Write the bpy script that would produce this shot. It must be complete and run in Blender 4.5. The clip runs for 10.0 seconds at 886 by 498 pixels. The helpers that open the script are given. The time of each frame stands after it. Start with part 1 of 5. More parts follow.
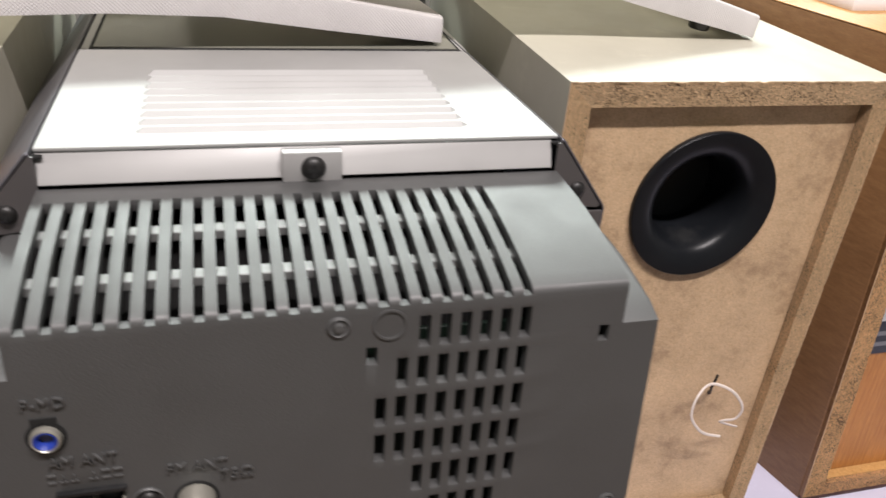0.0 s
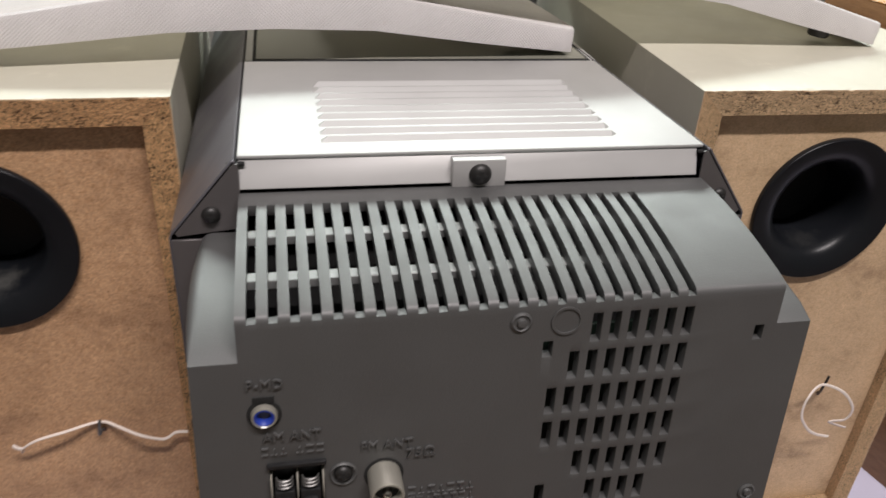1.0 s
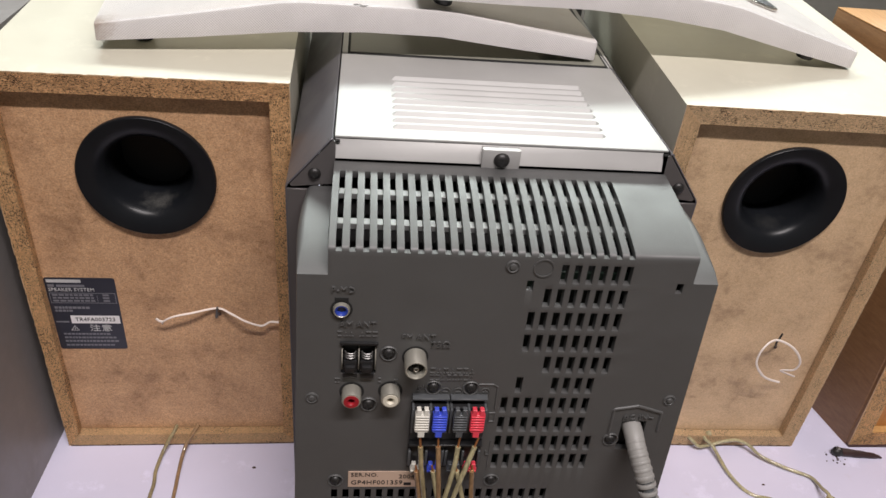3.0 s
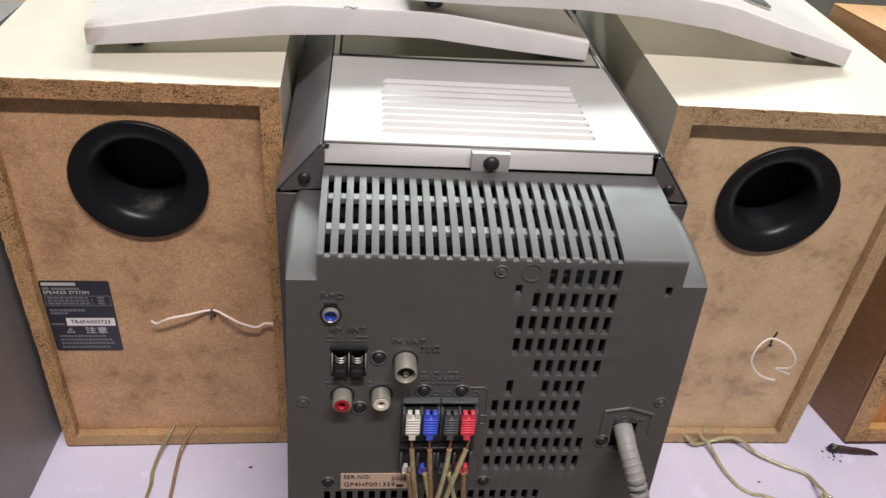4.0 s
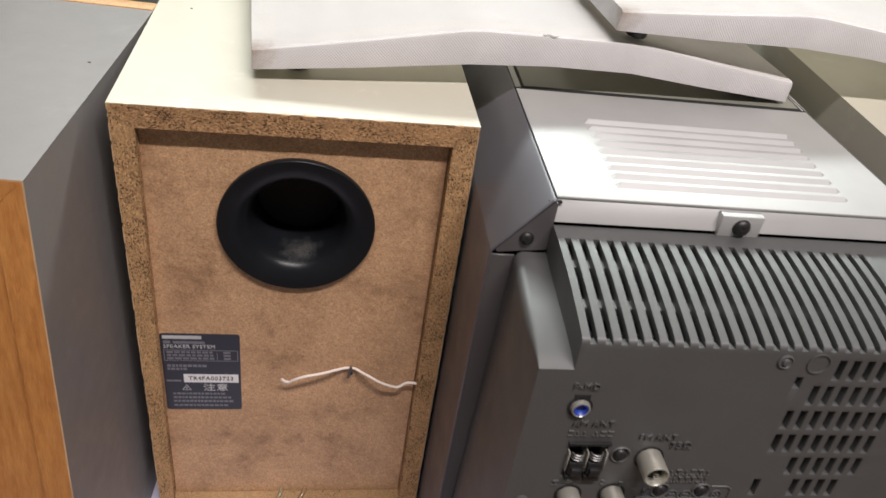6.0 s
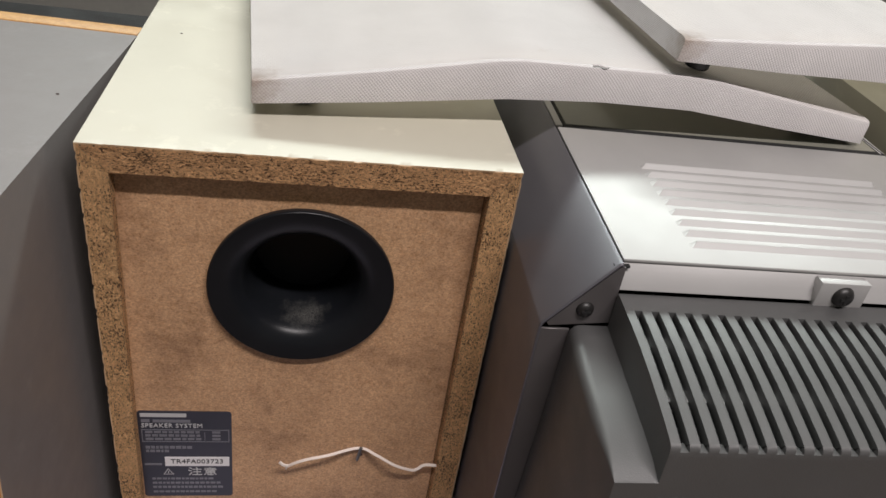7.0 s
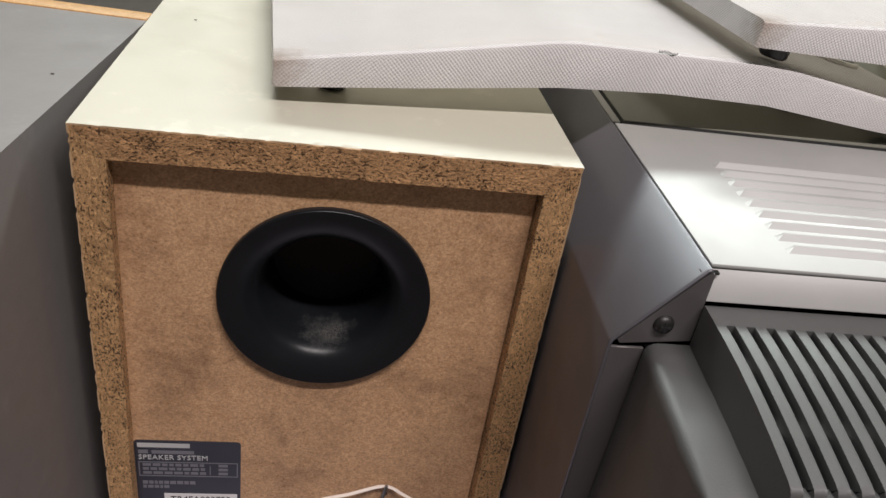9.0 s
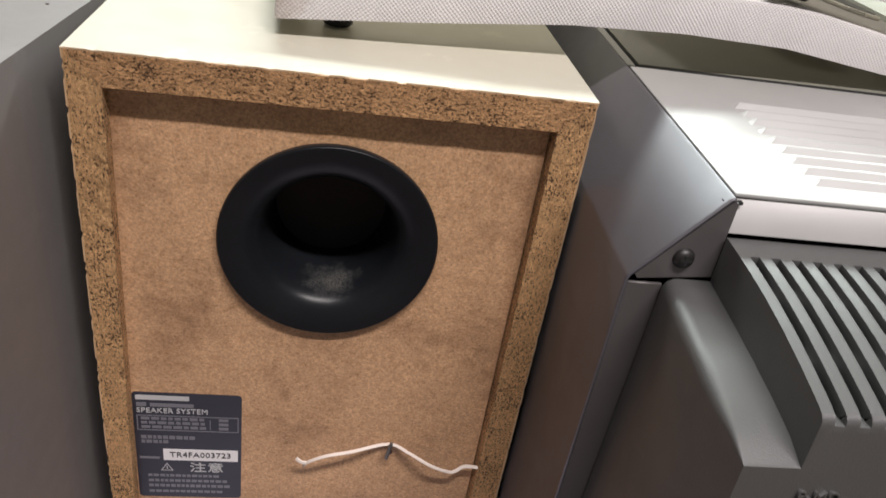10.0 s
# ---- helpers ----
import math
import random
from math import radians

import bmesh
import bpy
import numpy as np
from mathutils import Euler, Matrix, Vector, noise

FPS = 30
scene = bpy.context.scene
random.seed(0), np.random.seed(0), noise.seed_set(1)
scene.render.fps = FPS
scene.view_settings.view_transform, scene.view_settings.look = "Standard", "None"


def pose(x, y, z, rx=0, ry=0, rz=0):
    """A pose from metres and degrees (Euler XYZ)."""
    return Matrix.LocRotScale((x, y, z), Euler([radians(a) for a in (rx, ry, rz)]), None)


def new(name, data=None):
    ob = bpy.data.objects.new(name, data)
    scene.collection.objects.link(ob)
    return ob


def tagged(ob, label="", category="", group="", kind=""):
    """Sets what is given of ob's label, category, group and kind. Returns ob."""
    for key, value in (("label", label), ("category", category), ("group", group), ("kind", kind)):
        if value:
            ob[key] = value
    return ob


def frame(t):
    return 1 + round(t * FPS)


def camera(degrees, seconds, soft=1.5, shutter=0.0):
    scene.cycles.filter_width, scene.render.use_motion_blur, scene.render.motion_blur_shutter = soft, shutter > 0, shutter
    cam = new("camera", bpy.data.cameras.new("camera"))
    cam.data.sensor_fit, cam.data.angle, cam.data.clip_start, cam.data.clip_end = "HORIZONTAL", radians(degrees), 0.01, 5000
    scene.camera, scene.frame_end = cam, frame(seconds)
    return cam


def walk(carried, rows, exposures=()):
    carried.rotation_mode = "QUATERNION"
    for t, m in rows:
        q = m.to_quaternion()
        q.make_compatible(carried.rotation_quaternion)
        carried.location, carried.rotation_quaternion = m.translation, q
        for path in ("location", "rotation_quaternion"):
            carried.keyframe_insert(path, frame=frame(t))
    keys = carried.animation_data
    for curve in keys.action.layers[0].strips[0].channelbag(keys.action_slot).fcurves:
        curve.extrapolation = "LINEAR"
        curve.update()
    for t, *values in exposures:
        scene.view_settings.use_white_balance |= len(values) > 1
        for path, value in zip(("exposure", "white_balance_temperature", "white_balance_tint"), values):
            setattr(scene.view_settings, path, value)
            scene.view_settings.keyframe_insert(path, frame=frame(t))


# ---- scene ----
# rows: seconds, x, y, z of the eye, yaw, pitch, roll in degrees
ROWS = [
    (0.0, -0.0193, -0.1709, 0.4014, -17.33, -29.61, 5.14),
    (0.5, -0.0615, -0.1546, 0.4086, -19.42, -29.09, 5.16),
    (1.0, -0.0603, -0.1789, 0.4107, -12.79, -30.23, 3.65),
    (1.5, -0.0560, -0.2118, 0.4365, -9.29, -33.31, 4.66),
    (2.0, -0.0533, -0.2510, 0.4619, -10.63, -36.03, 6.57),
    (2.5, -0.0583, -0.2710, 0.4805, -9.02, -35.78, 6.32),
    (3.0, -0.0645, -0.2773, 0.4849, -7.77, -35.45, 6.26),
    (4.3, -0.0562, -0.2713, 0.4915, -7.44, -36.22, 5.74),
    (4.5, -0.0736, -0.2585, 0.4841, -7.74, -36.21, 6.15),
    (5.0, -0.1304, -0.2202, 0.4809, -8.49, -36.44, 7.45),
    (5.5, -0.1674, -0.2140, 0.4745, -9.62, -36.21, 8.36),
    (6.0, -0.1730, -0.2007, 0.4699, -10.44, -35.69, 9.11),
    (6.2, -0.1810, -0.1837, 0.4673, -10.72, -35.32, 9.21),
    (7.3, -0.1824, -0.1374, 0.4350, -10.60, -32.58, 9.57),
    (7.5, -0.1819, -0.1357, 0.4306, -10.47, -32.33, 9.65),
    (8.0, -0.1840, -0.1276, 0.4214, -10.30, -31.54, 9.78),
    (8.5, -0.1874, -0.1200, 0.4161, -9.66, -30.89, 9.53),
    (9.0, -0.1877, -0.1116, 0.4103, -9.42, -30.78, 9.40),
    (9.5, -0.1898, -0.1085, 0.4040, -9.36, -30.92, 9.50),
    (10.0, -0.1864, -0.1127, 0.3887, -9.18, -31.20, 9.57),
]


def aim(x, y, z, yaw, pitch, roll):
    return pose(x, y, z) @ pose(0, 0, 0, 0, 0, yaw) @ pose(0, 0, 0, 90 + pitch) @ pose(0, 0, 0, 0, 0, roll)


cam = camera(59.41, 10.0, 1.5, 0.3)
EXPOSURES = [(0.0, 0.18), (0.5, -0.13), (1.0, -0.17), (1.5, -0.06), (2.0, 0.02), (3.0, -0.05), (4.5, -0.05), (5.0, -0.06), (5.5, -0.14), (6.0, -0.06), (7.5, -0.48), (8.0, -0.42), (8.5, -0.40), (9.0, -0.30), (9.5, -0.13), (10.0, 0.05)]
walk(cam, [(t, aim(*row)) for t, *row in ROWS], EXPOSURES)

# ---- light: ceiling tubes, one beyond the set and one over the camera ----
world = bpy.data.worlds.new("room_air")
world.use_nodes = True
world.node_tree.nodes["Background"].inputs[0].default_value = (0.75, 0.78, 0.85, 1)
world.node_tree.nodes["Background"].inputs[1].default_value = 0.03
scene.world = world
scene.view_settings.exposure = 0.0


def tube_lamp(name, eye, target, long, wide, watts, colour, turn=2.0):
    """A thin tube at eye, facing target, that runs along x turned by a few degrees."""
    data = bpy.data.lights.new(name, "AREA")
    data.shape, data.size, data.size_y, data.energy, data.color = "RECTANGLE", long, wide, watts, colour
    ob = new(name, data)
    z = (Vector(eye) - Vector(target)).normalized()
    x = Vector((math.cos(radians(turn)), math.sin(radians(turn)), 0))
    y = z.cross(x).normalized()
    x = y.cross(z)
    ob.matrix_world = Matrix.Translation(eye) @ Matrix((x, y, z)).transposed().to_4x4()
    return ob


tube_lamp("ceiling_tube_far", (0.34, 1.72, 1.62), (0.34, 0.15, 0.3), 2.5, 0.26, 62, (0.91, 1.0, 0.955))
tube_lamp("ceiling_tube_near", (0.10, -0.60, 1.66), (0.10, 0.12, 0.2), 1.0, 0.05, 33.5, (1.0, 0.922, 0.915))

# ---- materials ----


class Nodes:
    """A small builder of node materials in object space, metres."""

    def __init__(self, name):
        self.mat = bpy.data.materials.new(name)
        self.mat.use_nodes = True
        self.tree = self.mat.node_tree
        self.bsdf = self.tree.nodes["Principled BSDF"]
        self.coord = self.tree.nodes.new("ShaderNodeTexCoord").outputs["Object"]
        self.height = None

    def add(self, kind, **inputs):
        node = self.tree.nodes.new(kind)
        for key, value in inputs.items():
            self.put(node.inputs[key.replace("_", " ")], value)
        return node

    def put(self, socket, value):
        if isinstance(value, bpy.types.NodeSocket):
            self.tree.links.new(value, socket)
        else:
            socket.default_value = value

    def stretched(self, sx, sy, sz):
        m = self.add("ShaderNodeMapping", Vector=self.coord)
        m.inputs["Scale"].default_value = (sx, sy, sz)
        return m.outputs[0]

    def noise(self, scale, detail=3.0, rough=0.55, vector=None):
        return self.add("ShaderNodeTexNoise", Vector=vector or self.coord, Scale=scale, Detail=detail, Roughness=rough).outputs["Fac"]

    def cells(self, scale, vector=None, out="Color", feature="F1"):
        node = self.add("ShaderNodeTexVoronoi", Vector=vector or self.coord, Scale=scale)
        node.feature = feature
        return node.outputs[out]

    def ramp(self, fac, *stops):
        node = self.add("ShaderNodeValToRGB", Fac=fac)
        els = node.color_ramp.elements
        while len(els) < len(stops):
            els.new(0.5)
        for el, (p, c) in zip(els, stops):
            el.position = p
            el.color = (*c, 1) if isinstance(c, tuple) else (c, c, c, 1)
        return node.outputs[0]

    def mix(self, a, b, fac, mode="MIX"):
        node = self.tree.nodes.new("ShaderNodeMix")
        node.data_type, node.blend_type = "RGBA", mode
        self.put(node.inputs[0], fac)
        self.put(node.inputs[6], (*a, 1) if isinstance(a, tuple) else a)
        self.put(node.inputs[7], (*b, 1) if isinstance(b, tuple) else b)
        return node.outputs[2]

    def math(self, op, a, b):
        node = self.tree.nodes.new("ShaderNodeMath")
        node.operation = op
        self.put(node.inputs[0], a)
        self.put(node.inputs[1], b)
        return node.outputs[0]

    def bump(self, height, strength=0.3, distance=0.001):
        node = self.add("ShaderNodeBump", Height=height, Strength=strength, Distance=distance)
        if self.height is not None:
            self.tree.links.new(self.height, node.inputs["Normal"])
        self.height = node.outputs[0]

    def done(self, colour, rough=0.5, metal=0.0, **more):
        self.put(self.bsdf.inputs["Base Color"], (*colour, 1) if isinstance(colour, tuple) else colour)
        self.put(self.bsdf.inputs["Roughness"], rough)
        self.bsdf.inputs["Metallic"].default_value = metal
        for key, value in more.items():
            self.put(self.bsdf.inputs[key.replace("_", " ")], value)
        if self.height is not None:
            self.tree.links.new(self.height, self.bsdf.inputs["Normal"])
        return self.mat


def tinted(c, k):
    return tuple(min(1.0, v * k) for v in c)


def plastic(name, c, rough=0.45, grain=0.25, var=0.12, scale=1800, gloss=0.5):
    n = Nodes(name)
    big = n.noise(22, 4)
    n.bump(n.noise(scale, 2), grain, 0.00025)
    col = n.ramp(big, (0.3, tinted(c, 1 - var)), (0.7, tinted(c, 1 + var)))
    r = n.ramp(n.noise(60, 4), (0.3, max(0.02, rough - 0.06)), (0.75, min(1, rough + 0.08)))
    return n.done(col, r, 0.0, Specular_IOR_Level=gloss)


def painted_metal(name, c, rough, metal, var=0.06):
    n = Nodes(name)
    n.bump(n.noise(2600, 2), 0.12, 0.0002)
    n.bump(n.noise(9, 2), 0.10, 0.002)
    col = n.ramp(n.noise(18, 4), (0.3, tinted(c, 1 - var)), (0.7, tinted(c, 1 + var)))
    r = n.ramp(n.noise(45, 5), (0.3, max(0.02, rough - 0.05)), (0.75, rough + 0.07))
    return n.done(col, r, metal)


def chipboard(name, light, dark, along, pitted):
    """Sawn edge of particle board: pressed chips and small dark cavities between them; pitted: 0 closed to 1 open."""
    n = Nodes(name)
    s = {"x": (0.62, 1, 1.1), "z": (1.1, 1, 0.62)}[along]
    lying = n.stretched(*s)
    chips = n.noise(1000, 5, 0.72, lying)
    flakes = n.cells(900, lying)
    fine = n.noise(2600, 3, 0.7)
    col = n.ramp(chips, (0.30, tinted(light, 0.55)), (0.42, tinted(light, 0.90)), (0.54, tinted(light, 1.10)), (0.66, tinted(light, 1.40)))
    col = n.mix(col, n.ramp(flakes, (0.0, (0.80, 0.75, 0.68)), (0.5, (1.0, 0.98, 0.96)), (1.0, (1.16, 1.16, 1.14))), 0.85, "MULTIPLY")
    col = n.mix(col, n.ramp(fine, (0.34, 0.80), (0.62, 1.16)), 0.7, "MULTIPLY")
    col = n.mix(light, col, 0.5 + 0.5 * pitted)
    dense = n.noise(70, 4, 0.65)
    pits = n.math("ADD", n.noise(1250, 4, 0.66, lying), n.math("MULTIPLY", dense, 0.36))
    edge = 0.492 + 0.085 * pitted
    hole = n.ramp(pits, (edge, 0.0), (edge + 0.060, 1.0))
    col = n.mix(tinted(dark, 0.42), col, hole)
    col = n.mix(col, n.ramp(n.noise(26, 4), (0.3, 0.84), (0.7, 1.08)), 0.8, "MULTIPLY")
    n.bump(hole, 1.0, 0.0014)
    n.bump(n.math("ADD", chips, n.math("MULTIPLY", fine, 0.5)), 1.0, 0.0026)
    return n.done(col, 0.85)


def back_board(name, light, dark, grain=1.0):
    """Face of a thin particle board panel: fine speckle and soft stains."""
    n = Nodes(name)
    lying = n.stretched(0.86, 1, 1)
    specks = n.noise(1150, 5, 0.72, lying)
    col = n.ramp(specks, (0.30, tinted(dark, 0.80)), (0.42, tinted(light, 0.82)), (0.53, light), (0.66, tinted(light, 1.24)))
    flakes = n.ramp(n.cells(620, lying), (0.0, (0.84, 0.76, 0.66)), (0.5, (1.0, 0.98, 0.97)), (1.0, (1.10, 1.10, 1.10)))
    col = n.mix(n.mix(light, col, grain), flakes, 0.75 * grain, "MULTIPLY")
    stain = n.ramp(n.noise(24, 6, 0.68), (0.33, (0.56, 0.52, 0.50)), (0.46, (0.92, 0.91, 0.90)), (0.66, (1.12, 1.12, 1.12)))
    col = n.mix(col, stain, 0.9, "MULTIPLY")
    spots = n.ramp(n.noise(95, 3, 0.6), (0.24, (0.42, 0.38, 0.34)), (0.30, (1.0, 1.0, 1.0)))
    col = n.mix(col, spots, 0.5, "MULTIPLY")
    grit = n.ramp(n.noise(720, 3, 0.62, lying), (0.30, (0.52, 0.44, 0.37)), (0.40, (1.02, 1.02, 1.02)))
    col = n.mix(col, grit, 0.70 * grain, "MULTIPLY")
    n.bump(specks, 0.35, 0.0004)
    return n.done(col, 0.62)


def wood(name, light, dark, along="z", rough=0.5):
    n = Nodes(name)
    s = {"x": (4, 60, 60), "y": (60, 4, 60), "z": (60, 60, 4)}[along]
    grain = n.noise(7, 5, 0.6, n.stretched(*s))
    fine = n.noise(30, 3, 0.6, n.stretched(*s))
    col = n.mix(n.ramp(grain, (0.3, dark), (0.7, light)), n.ramp(fine, (0.3, 0.8), (0.7, 1.1)), 0.7, "MULTIPLY")
    col = n.mix(col, n.ramp(n.noise(14, 4), (0.3, 0.85), (0.7, 1.08)), 0.8, "MULTIPLY")
    n.bump(fine, 0.15, 0.0004)
    return n.done(col, rough)


def vinyl(name, c, rough=0.42, dirt=(0.62, 0.55, 0.42), soil=0.35):
    n = Nodes(name)
    col = n.ramp(n.noise(12, 4), (0.3, tinted(c, 0.95)), (0.7, tinted(c, 1.03)))
    patch = n.ramp(n.noise(42, 6, 0.7), (0.58, 0.0), (0.68, 1.0))
    col = n.mix(col, tinted(c, 1.16), n.math("MULTIPLY", patch, 0.7))
    smudge = n.ramp(n.noise(55, 6, 0.65), (0.26, 1.0), (0.36, 0.0))
    col = n.mix(col, dirt, n.math("MULTIPLY", smudge, soil))
    n.bump(n.noise(900, 2), 0.15, 0.0002)
    n.bump(n.noise(40, 3), 0.03, 0.0006)
    r = n.ramp(n.noise(50, 5), (0.3, rough - 0.1), (0.7, rough + 0.1))
    return n.done(col, r)


def cloth(name, c, thin=0.0):
    """Fine knitted grille cloth, ribbed on the slant; thin: the share of light that passes through where nothing backs it."""
    n = Nodes(name)
    w = []
    for way in ((0.72, 0.69, 0.69), (0.66, -0.73, -0.73)):
        dot = n.add("ShaderNodeVectorMath")
        dot.operation = "DOT_PRODUCT"
        n.put(dot.inputs[0], n.coord)
        dot.inputs[1].default_value = way
        phase = n.math("ADD", n.math("MULTIPLY", dot.outputs["Value"], 5600.0), n.math("MULTIPLY", n.noise(60, 3), 7.0))
        w.append(n.math("MULTIPLY_ADD", n.math("SINE", phase, 0.0), 0.5))
        w[-1].node.inputs[2].default_value = 0.5
    lean = n.ramp(n.noise(21, 2, 0.5), (0.38, 0.34), (0.62, 0.62))
    weave = n.math("ADD", n.math("MULTIPLY", w[0], lean), n.math("MULTIPLY", w[1], n.math("SUBTRACT", 1.0, lean)))
    slack = n.ramp(n.noise(34, 3, 0.5), (0.35, 0.35), (0.65, 1.0))
    ribs = n.mix(c, n.ramp(weave, (0.12, tinted(c, 0.74)), (0.62, tinted(c, 1.06))), slack)
    col = n.mix(ribs, n.ramp(n.noise(28, 5, 0.6), (0.3, 0.90), (0.7, 1.04)), 0.8, "MULTIPLY")
    grime = n.ramp(n.noise(48, 5, 0.7), (0.25, 1.0), (0.38, 0.0))
    col = n.mix(col, (0.42, 0.34, 0.28), n.math("MULTIPLY", grime, 0.35))
    # brown handling stain round the end that people grip
    far = n.add("ShaderNodeVectorMath", Vector=n.stretched(1.0, 0.75, 0.55))
    far.operation = "DISTANCE"
    far.inputs[1].default_value = (0.0, 0.0, 0.006)
    near = n.math("ADD", n.math("MULTIPLY", far.outputs["Value"], 42.0), n.math("MULTIPLY", n.noise(170, 5, 0.7), 0.9))
    col = n.mix(n.mix(col, (0.27, 0.20, 0.15), 0.75), col, n.ramp(near, (0.42, 0.0), (0.95, 1.0)))
    n.bump(weave, 0.5, 0.0005)
    n.bump(n.noise(260, 4, 0.7), 0.12, 0.0008)
    mat = n.done(col, 0.85, Sheen_Weight=0.15)
    if thin:
        passed = n.add("ShaderNodeBsdfTranslucent", Color=(0.90, 0.84, 0.72, 1))
        both = n.add("ShaderNodeMixShader", Fac=thin)
        n.put(both.inputs[1], n.bsdf.outputs[0])
        n.put(both.inputs[2], passed.outputs[0])
        n.put(n.tree.nodes["Material Output"].inputs["Surface"], both.outputs[0])
    return mat


GREY_PLASTIC = plastic("grey_moulded_plastic", (0.070, 0.0700, 0.0695), 0.50, 0.30, 0.06, 1800, 0.90)
BLACK_PLASTIC = plastic("black_plastic", (0.012, 0.012, 0.013), 0.38)
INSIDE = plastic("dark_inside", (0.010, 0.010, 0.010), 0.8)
BOARD_GREEN = plastic("circuit_board", (0.004, 0.016, 0.009), 0.5)
PALE_PLASTIC = plastic("pale_grey_plastic", (0.31, 0.295, 0.255), 0.32)
IVORY_PLASTIC = plastic("ivory_plastic", (0.62, 0.58, 0.48), 0.4)
CABLE_GREY = plastic("grey_cable_rubber", (0.27, 0.262, 0.25), 0.5)
RED_PLASTIC = plastic("red_plastic", (0.70, 0.055, 0.085), 0.38)
DARK_RED = plastic("dark_red_plastic", (0.30, 0.012, 0.02), 0.35)
BLUE_PLASTIC = plastic("blue_plastic", (0.055, 0.095, 0.62), 0.38)
DEEP_BLUE = plastic("deep_blue_plastic", (0.02, 0.045, 0.30), 0.35)
SLATE_PLASTIC = plastic("slate_plastic", (0.075, 0.08, 0.085), 0.4)
WHITE_PLASTIC = plastic("white_plastic", (0.66, 0.64, 0.58), 0.4)
LID_WHITE = painted_metal("silver_white_lid_paint", (0.45, 0.444, 0.437), 0.50, 0.30)
SILVER = painted_metal("silver_grey_panel_paint", (0.132, 0.128, 0.143), 0.38, 0.4)
FOLD = painted_metal("dull_brown_grey_fold", (0.115, 0.106, 0.106), 0.42, 0.3)
SPRING_STEEL = painted_metal("dull_spring_steel", (0.22, 0.215, 0.21), 0.42, 0.8)
SOCKET_METAL = painted_metal("dull_nickel_sleeve", (0.40, 0.385, 0.335), 0.34, 0.55)
RIB_METAL = painted_metal("grey_inner_rib", (0.27, 0.275, 0.27), 0.45, 0.3)
STEEL = painted_metal("bright_steel", (0.62, 0.60, 0.56), 0.28, 1.0)
SCREW_BLACK = painted_metal("black_screw", (0.016, 0.015, 0.0145), 0.44, 0.1)
COPPER = painted_metal("copper_wire", (0.50, 0.22, 0.09), 0.35, 0.7)
GLASS_DARK = plastic("smoked_lid_plastic", (0.20, 0.197, 0.165), 0.16, 0.0, 0.01, 1800, 0.7)


def dusty_port(name, at, most):
    """Black plastic with a wiped patch of grey dust in the throat round the place at."""
    n = Nodes(name)
    far = n.add("ShaderNodeVectorMath", Vector=n.stretched(0.75, 1, 1))
    far.operation = "DISTANCE"
    far.inputs[1].default_value = (at[0] * 0.75, at[1], at[2])
    d = n.math("ADD", n.math("MULTIPLY", far.outputs["Value"], 40.0), n.math("MULTIPLY", n.noise(130, 5, 0.7), 0.8))
    patch = n.ramp(d, (0.50, most), (0.80, 0.0))
    specks = n.ramp(n.noise(1500, 3, 0.7), (0.40, 0.25), (0.62, 1.0))
    film = n.ramp(n.noise(35, 4, 0.6), (0.40, 0.0), (0.85, 0.02))
    dust = n.math("MAXIMUM", n.math("MULTIPLY", patch, specks), film)
    col = n.mix((0.0085, 0.0096, 0.0118), (0.17, 0.165, 0.15), dust)
    n.bump(n.noise(1800, 2), 0.08, 0.0002)
    return n.done(col, n.ramp(dust, (0.0, 0.30), (0.6, 0.8)), 0.0, Specular_IOR_Level=0.20)


PORT_BLACK = dusty_port("glossy_black_port", (0.086, 0.017, 0.2060), 0.12)
PORT_DUSTY = dusty_port("dusty_black_port", (0.086, 0.017, 0.2060), 0.42)

CHIP = chipboard("particle_board_edge", (0.72, 0.412, 0.196), (0.30, 0.15, 0.06), "x", 1.0)
CHIP_UP = chipboard("upright_particle_board_edge", (0.82, 0.482, 0.228), (0.30, 0.15, 0.06), "z", 0.90)
CHIP_LOW = chipboard("closed_particle_board_edge", (0.76, 0.485, 0.25), (0.30, 0.15, 0.06), "x", 0.25)
CHIP_PALE = chipboard("pale_particle_board_edge", (0.70, 0.485, 0.280), (0.30, 0.17, 0.08), "x", 0.75)
CHIP_PALE_LOW = chipboard("pale_closed_particle_board_edge", (0.77, 0.53, 0.300), (0.30, 0.17, 0.08), "x", 0.2)
CHIP_PALE_UP = chipboard("pale_upright_particle_board_edge", (0.76, 0.51, 0.280), (0.30, 0.17, 0.08), "z", 0.35)
RIND = plastic("tan_vinyl_rind", (0.50, 0.33, 0.19), 0.6, 0.3, 0.25, 900)
BACK = back_board("particle_board_back", (0.555, 0.341, 0.191), (0.33, 0.185, 0.096))
BACK_PALE = back_board("pale_particle_board_back", (0.600, 0.430, 0.265), (0.40, 0.265, 0.150), 0.55)
CREAM = vinyl("cream_vinyl", (0.53, 0.505, 0.415))
GREY_VINYL = vinyl("grey_vinyl", (0.200, 0.184, 0.180), 0.45, (0.4, 0.4, 0.4), 0.1)
ORANGE_WOOD = wood("orange_plywood", (0.56, 0.25, 0.070), (0.42, 0.16, 0.04))
PALE_WOOD = wood("pale_raw_edge", (0.60, 0.34, 0.12), (0.45, 0.23, 0.07))
BROWN_VENEER = wood("brown_veneer", (0.29, 0.150, 0.064), (0.215, 0.104, 0.042), "y", 0.45)
TOP_VENEER = wood("honey_veneer", (0.58, 0.30, 0.10), (0.46, 0.215, 0.06), "y", 0.4)
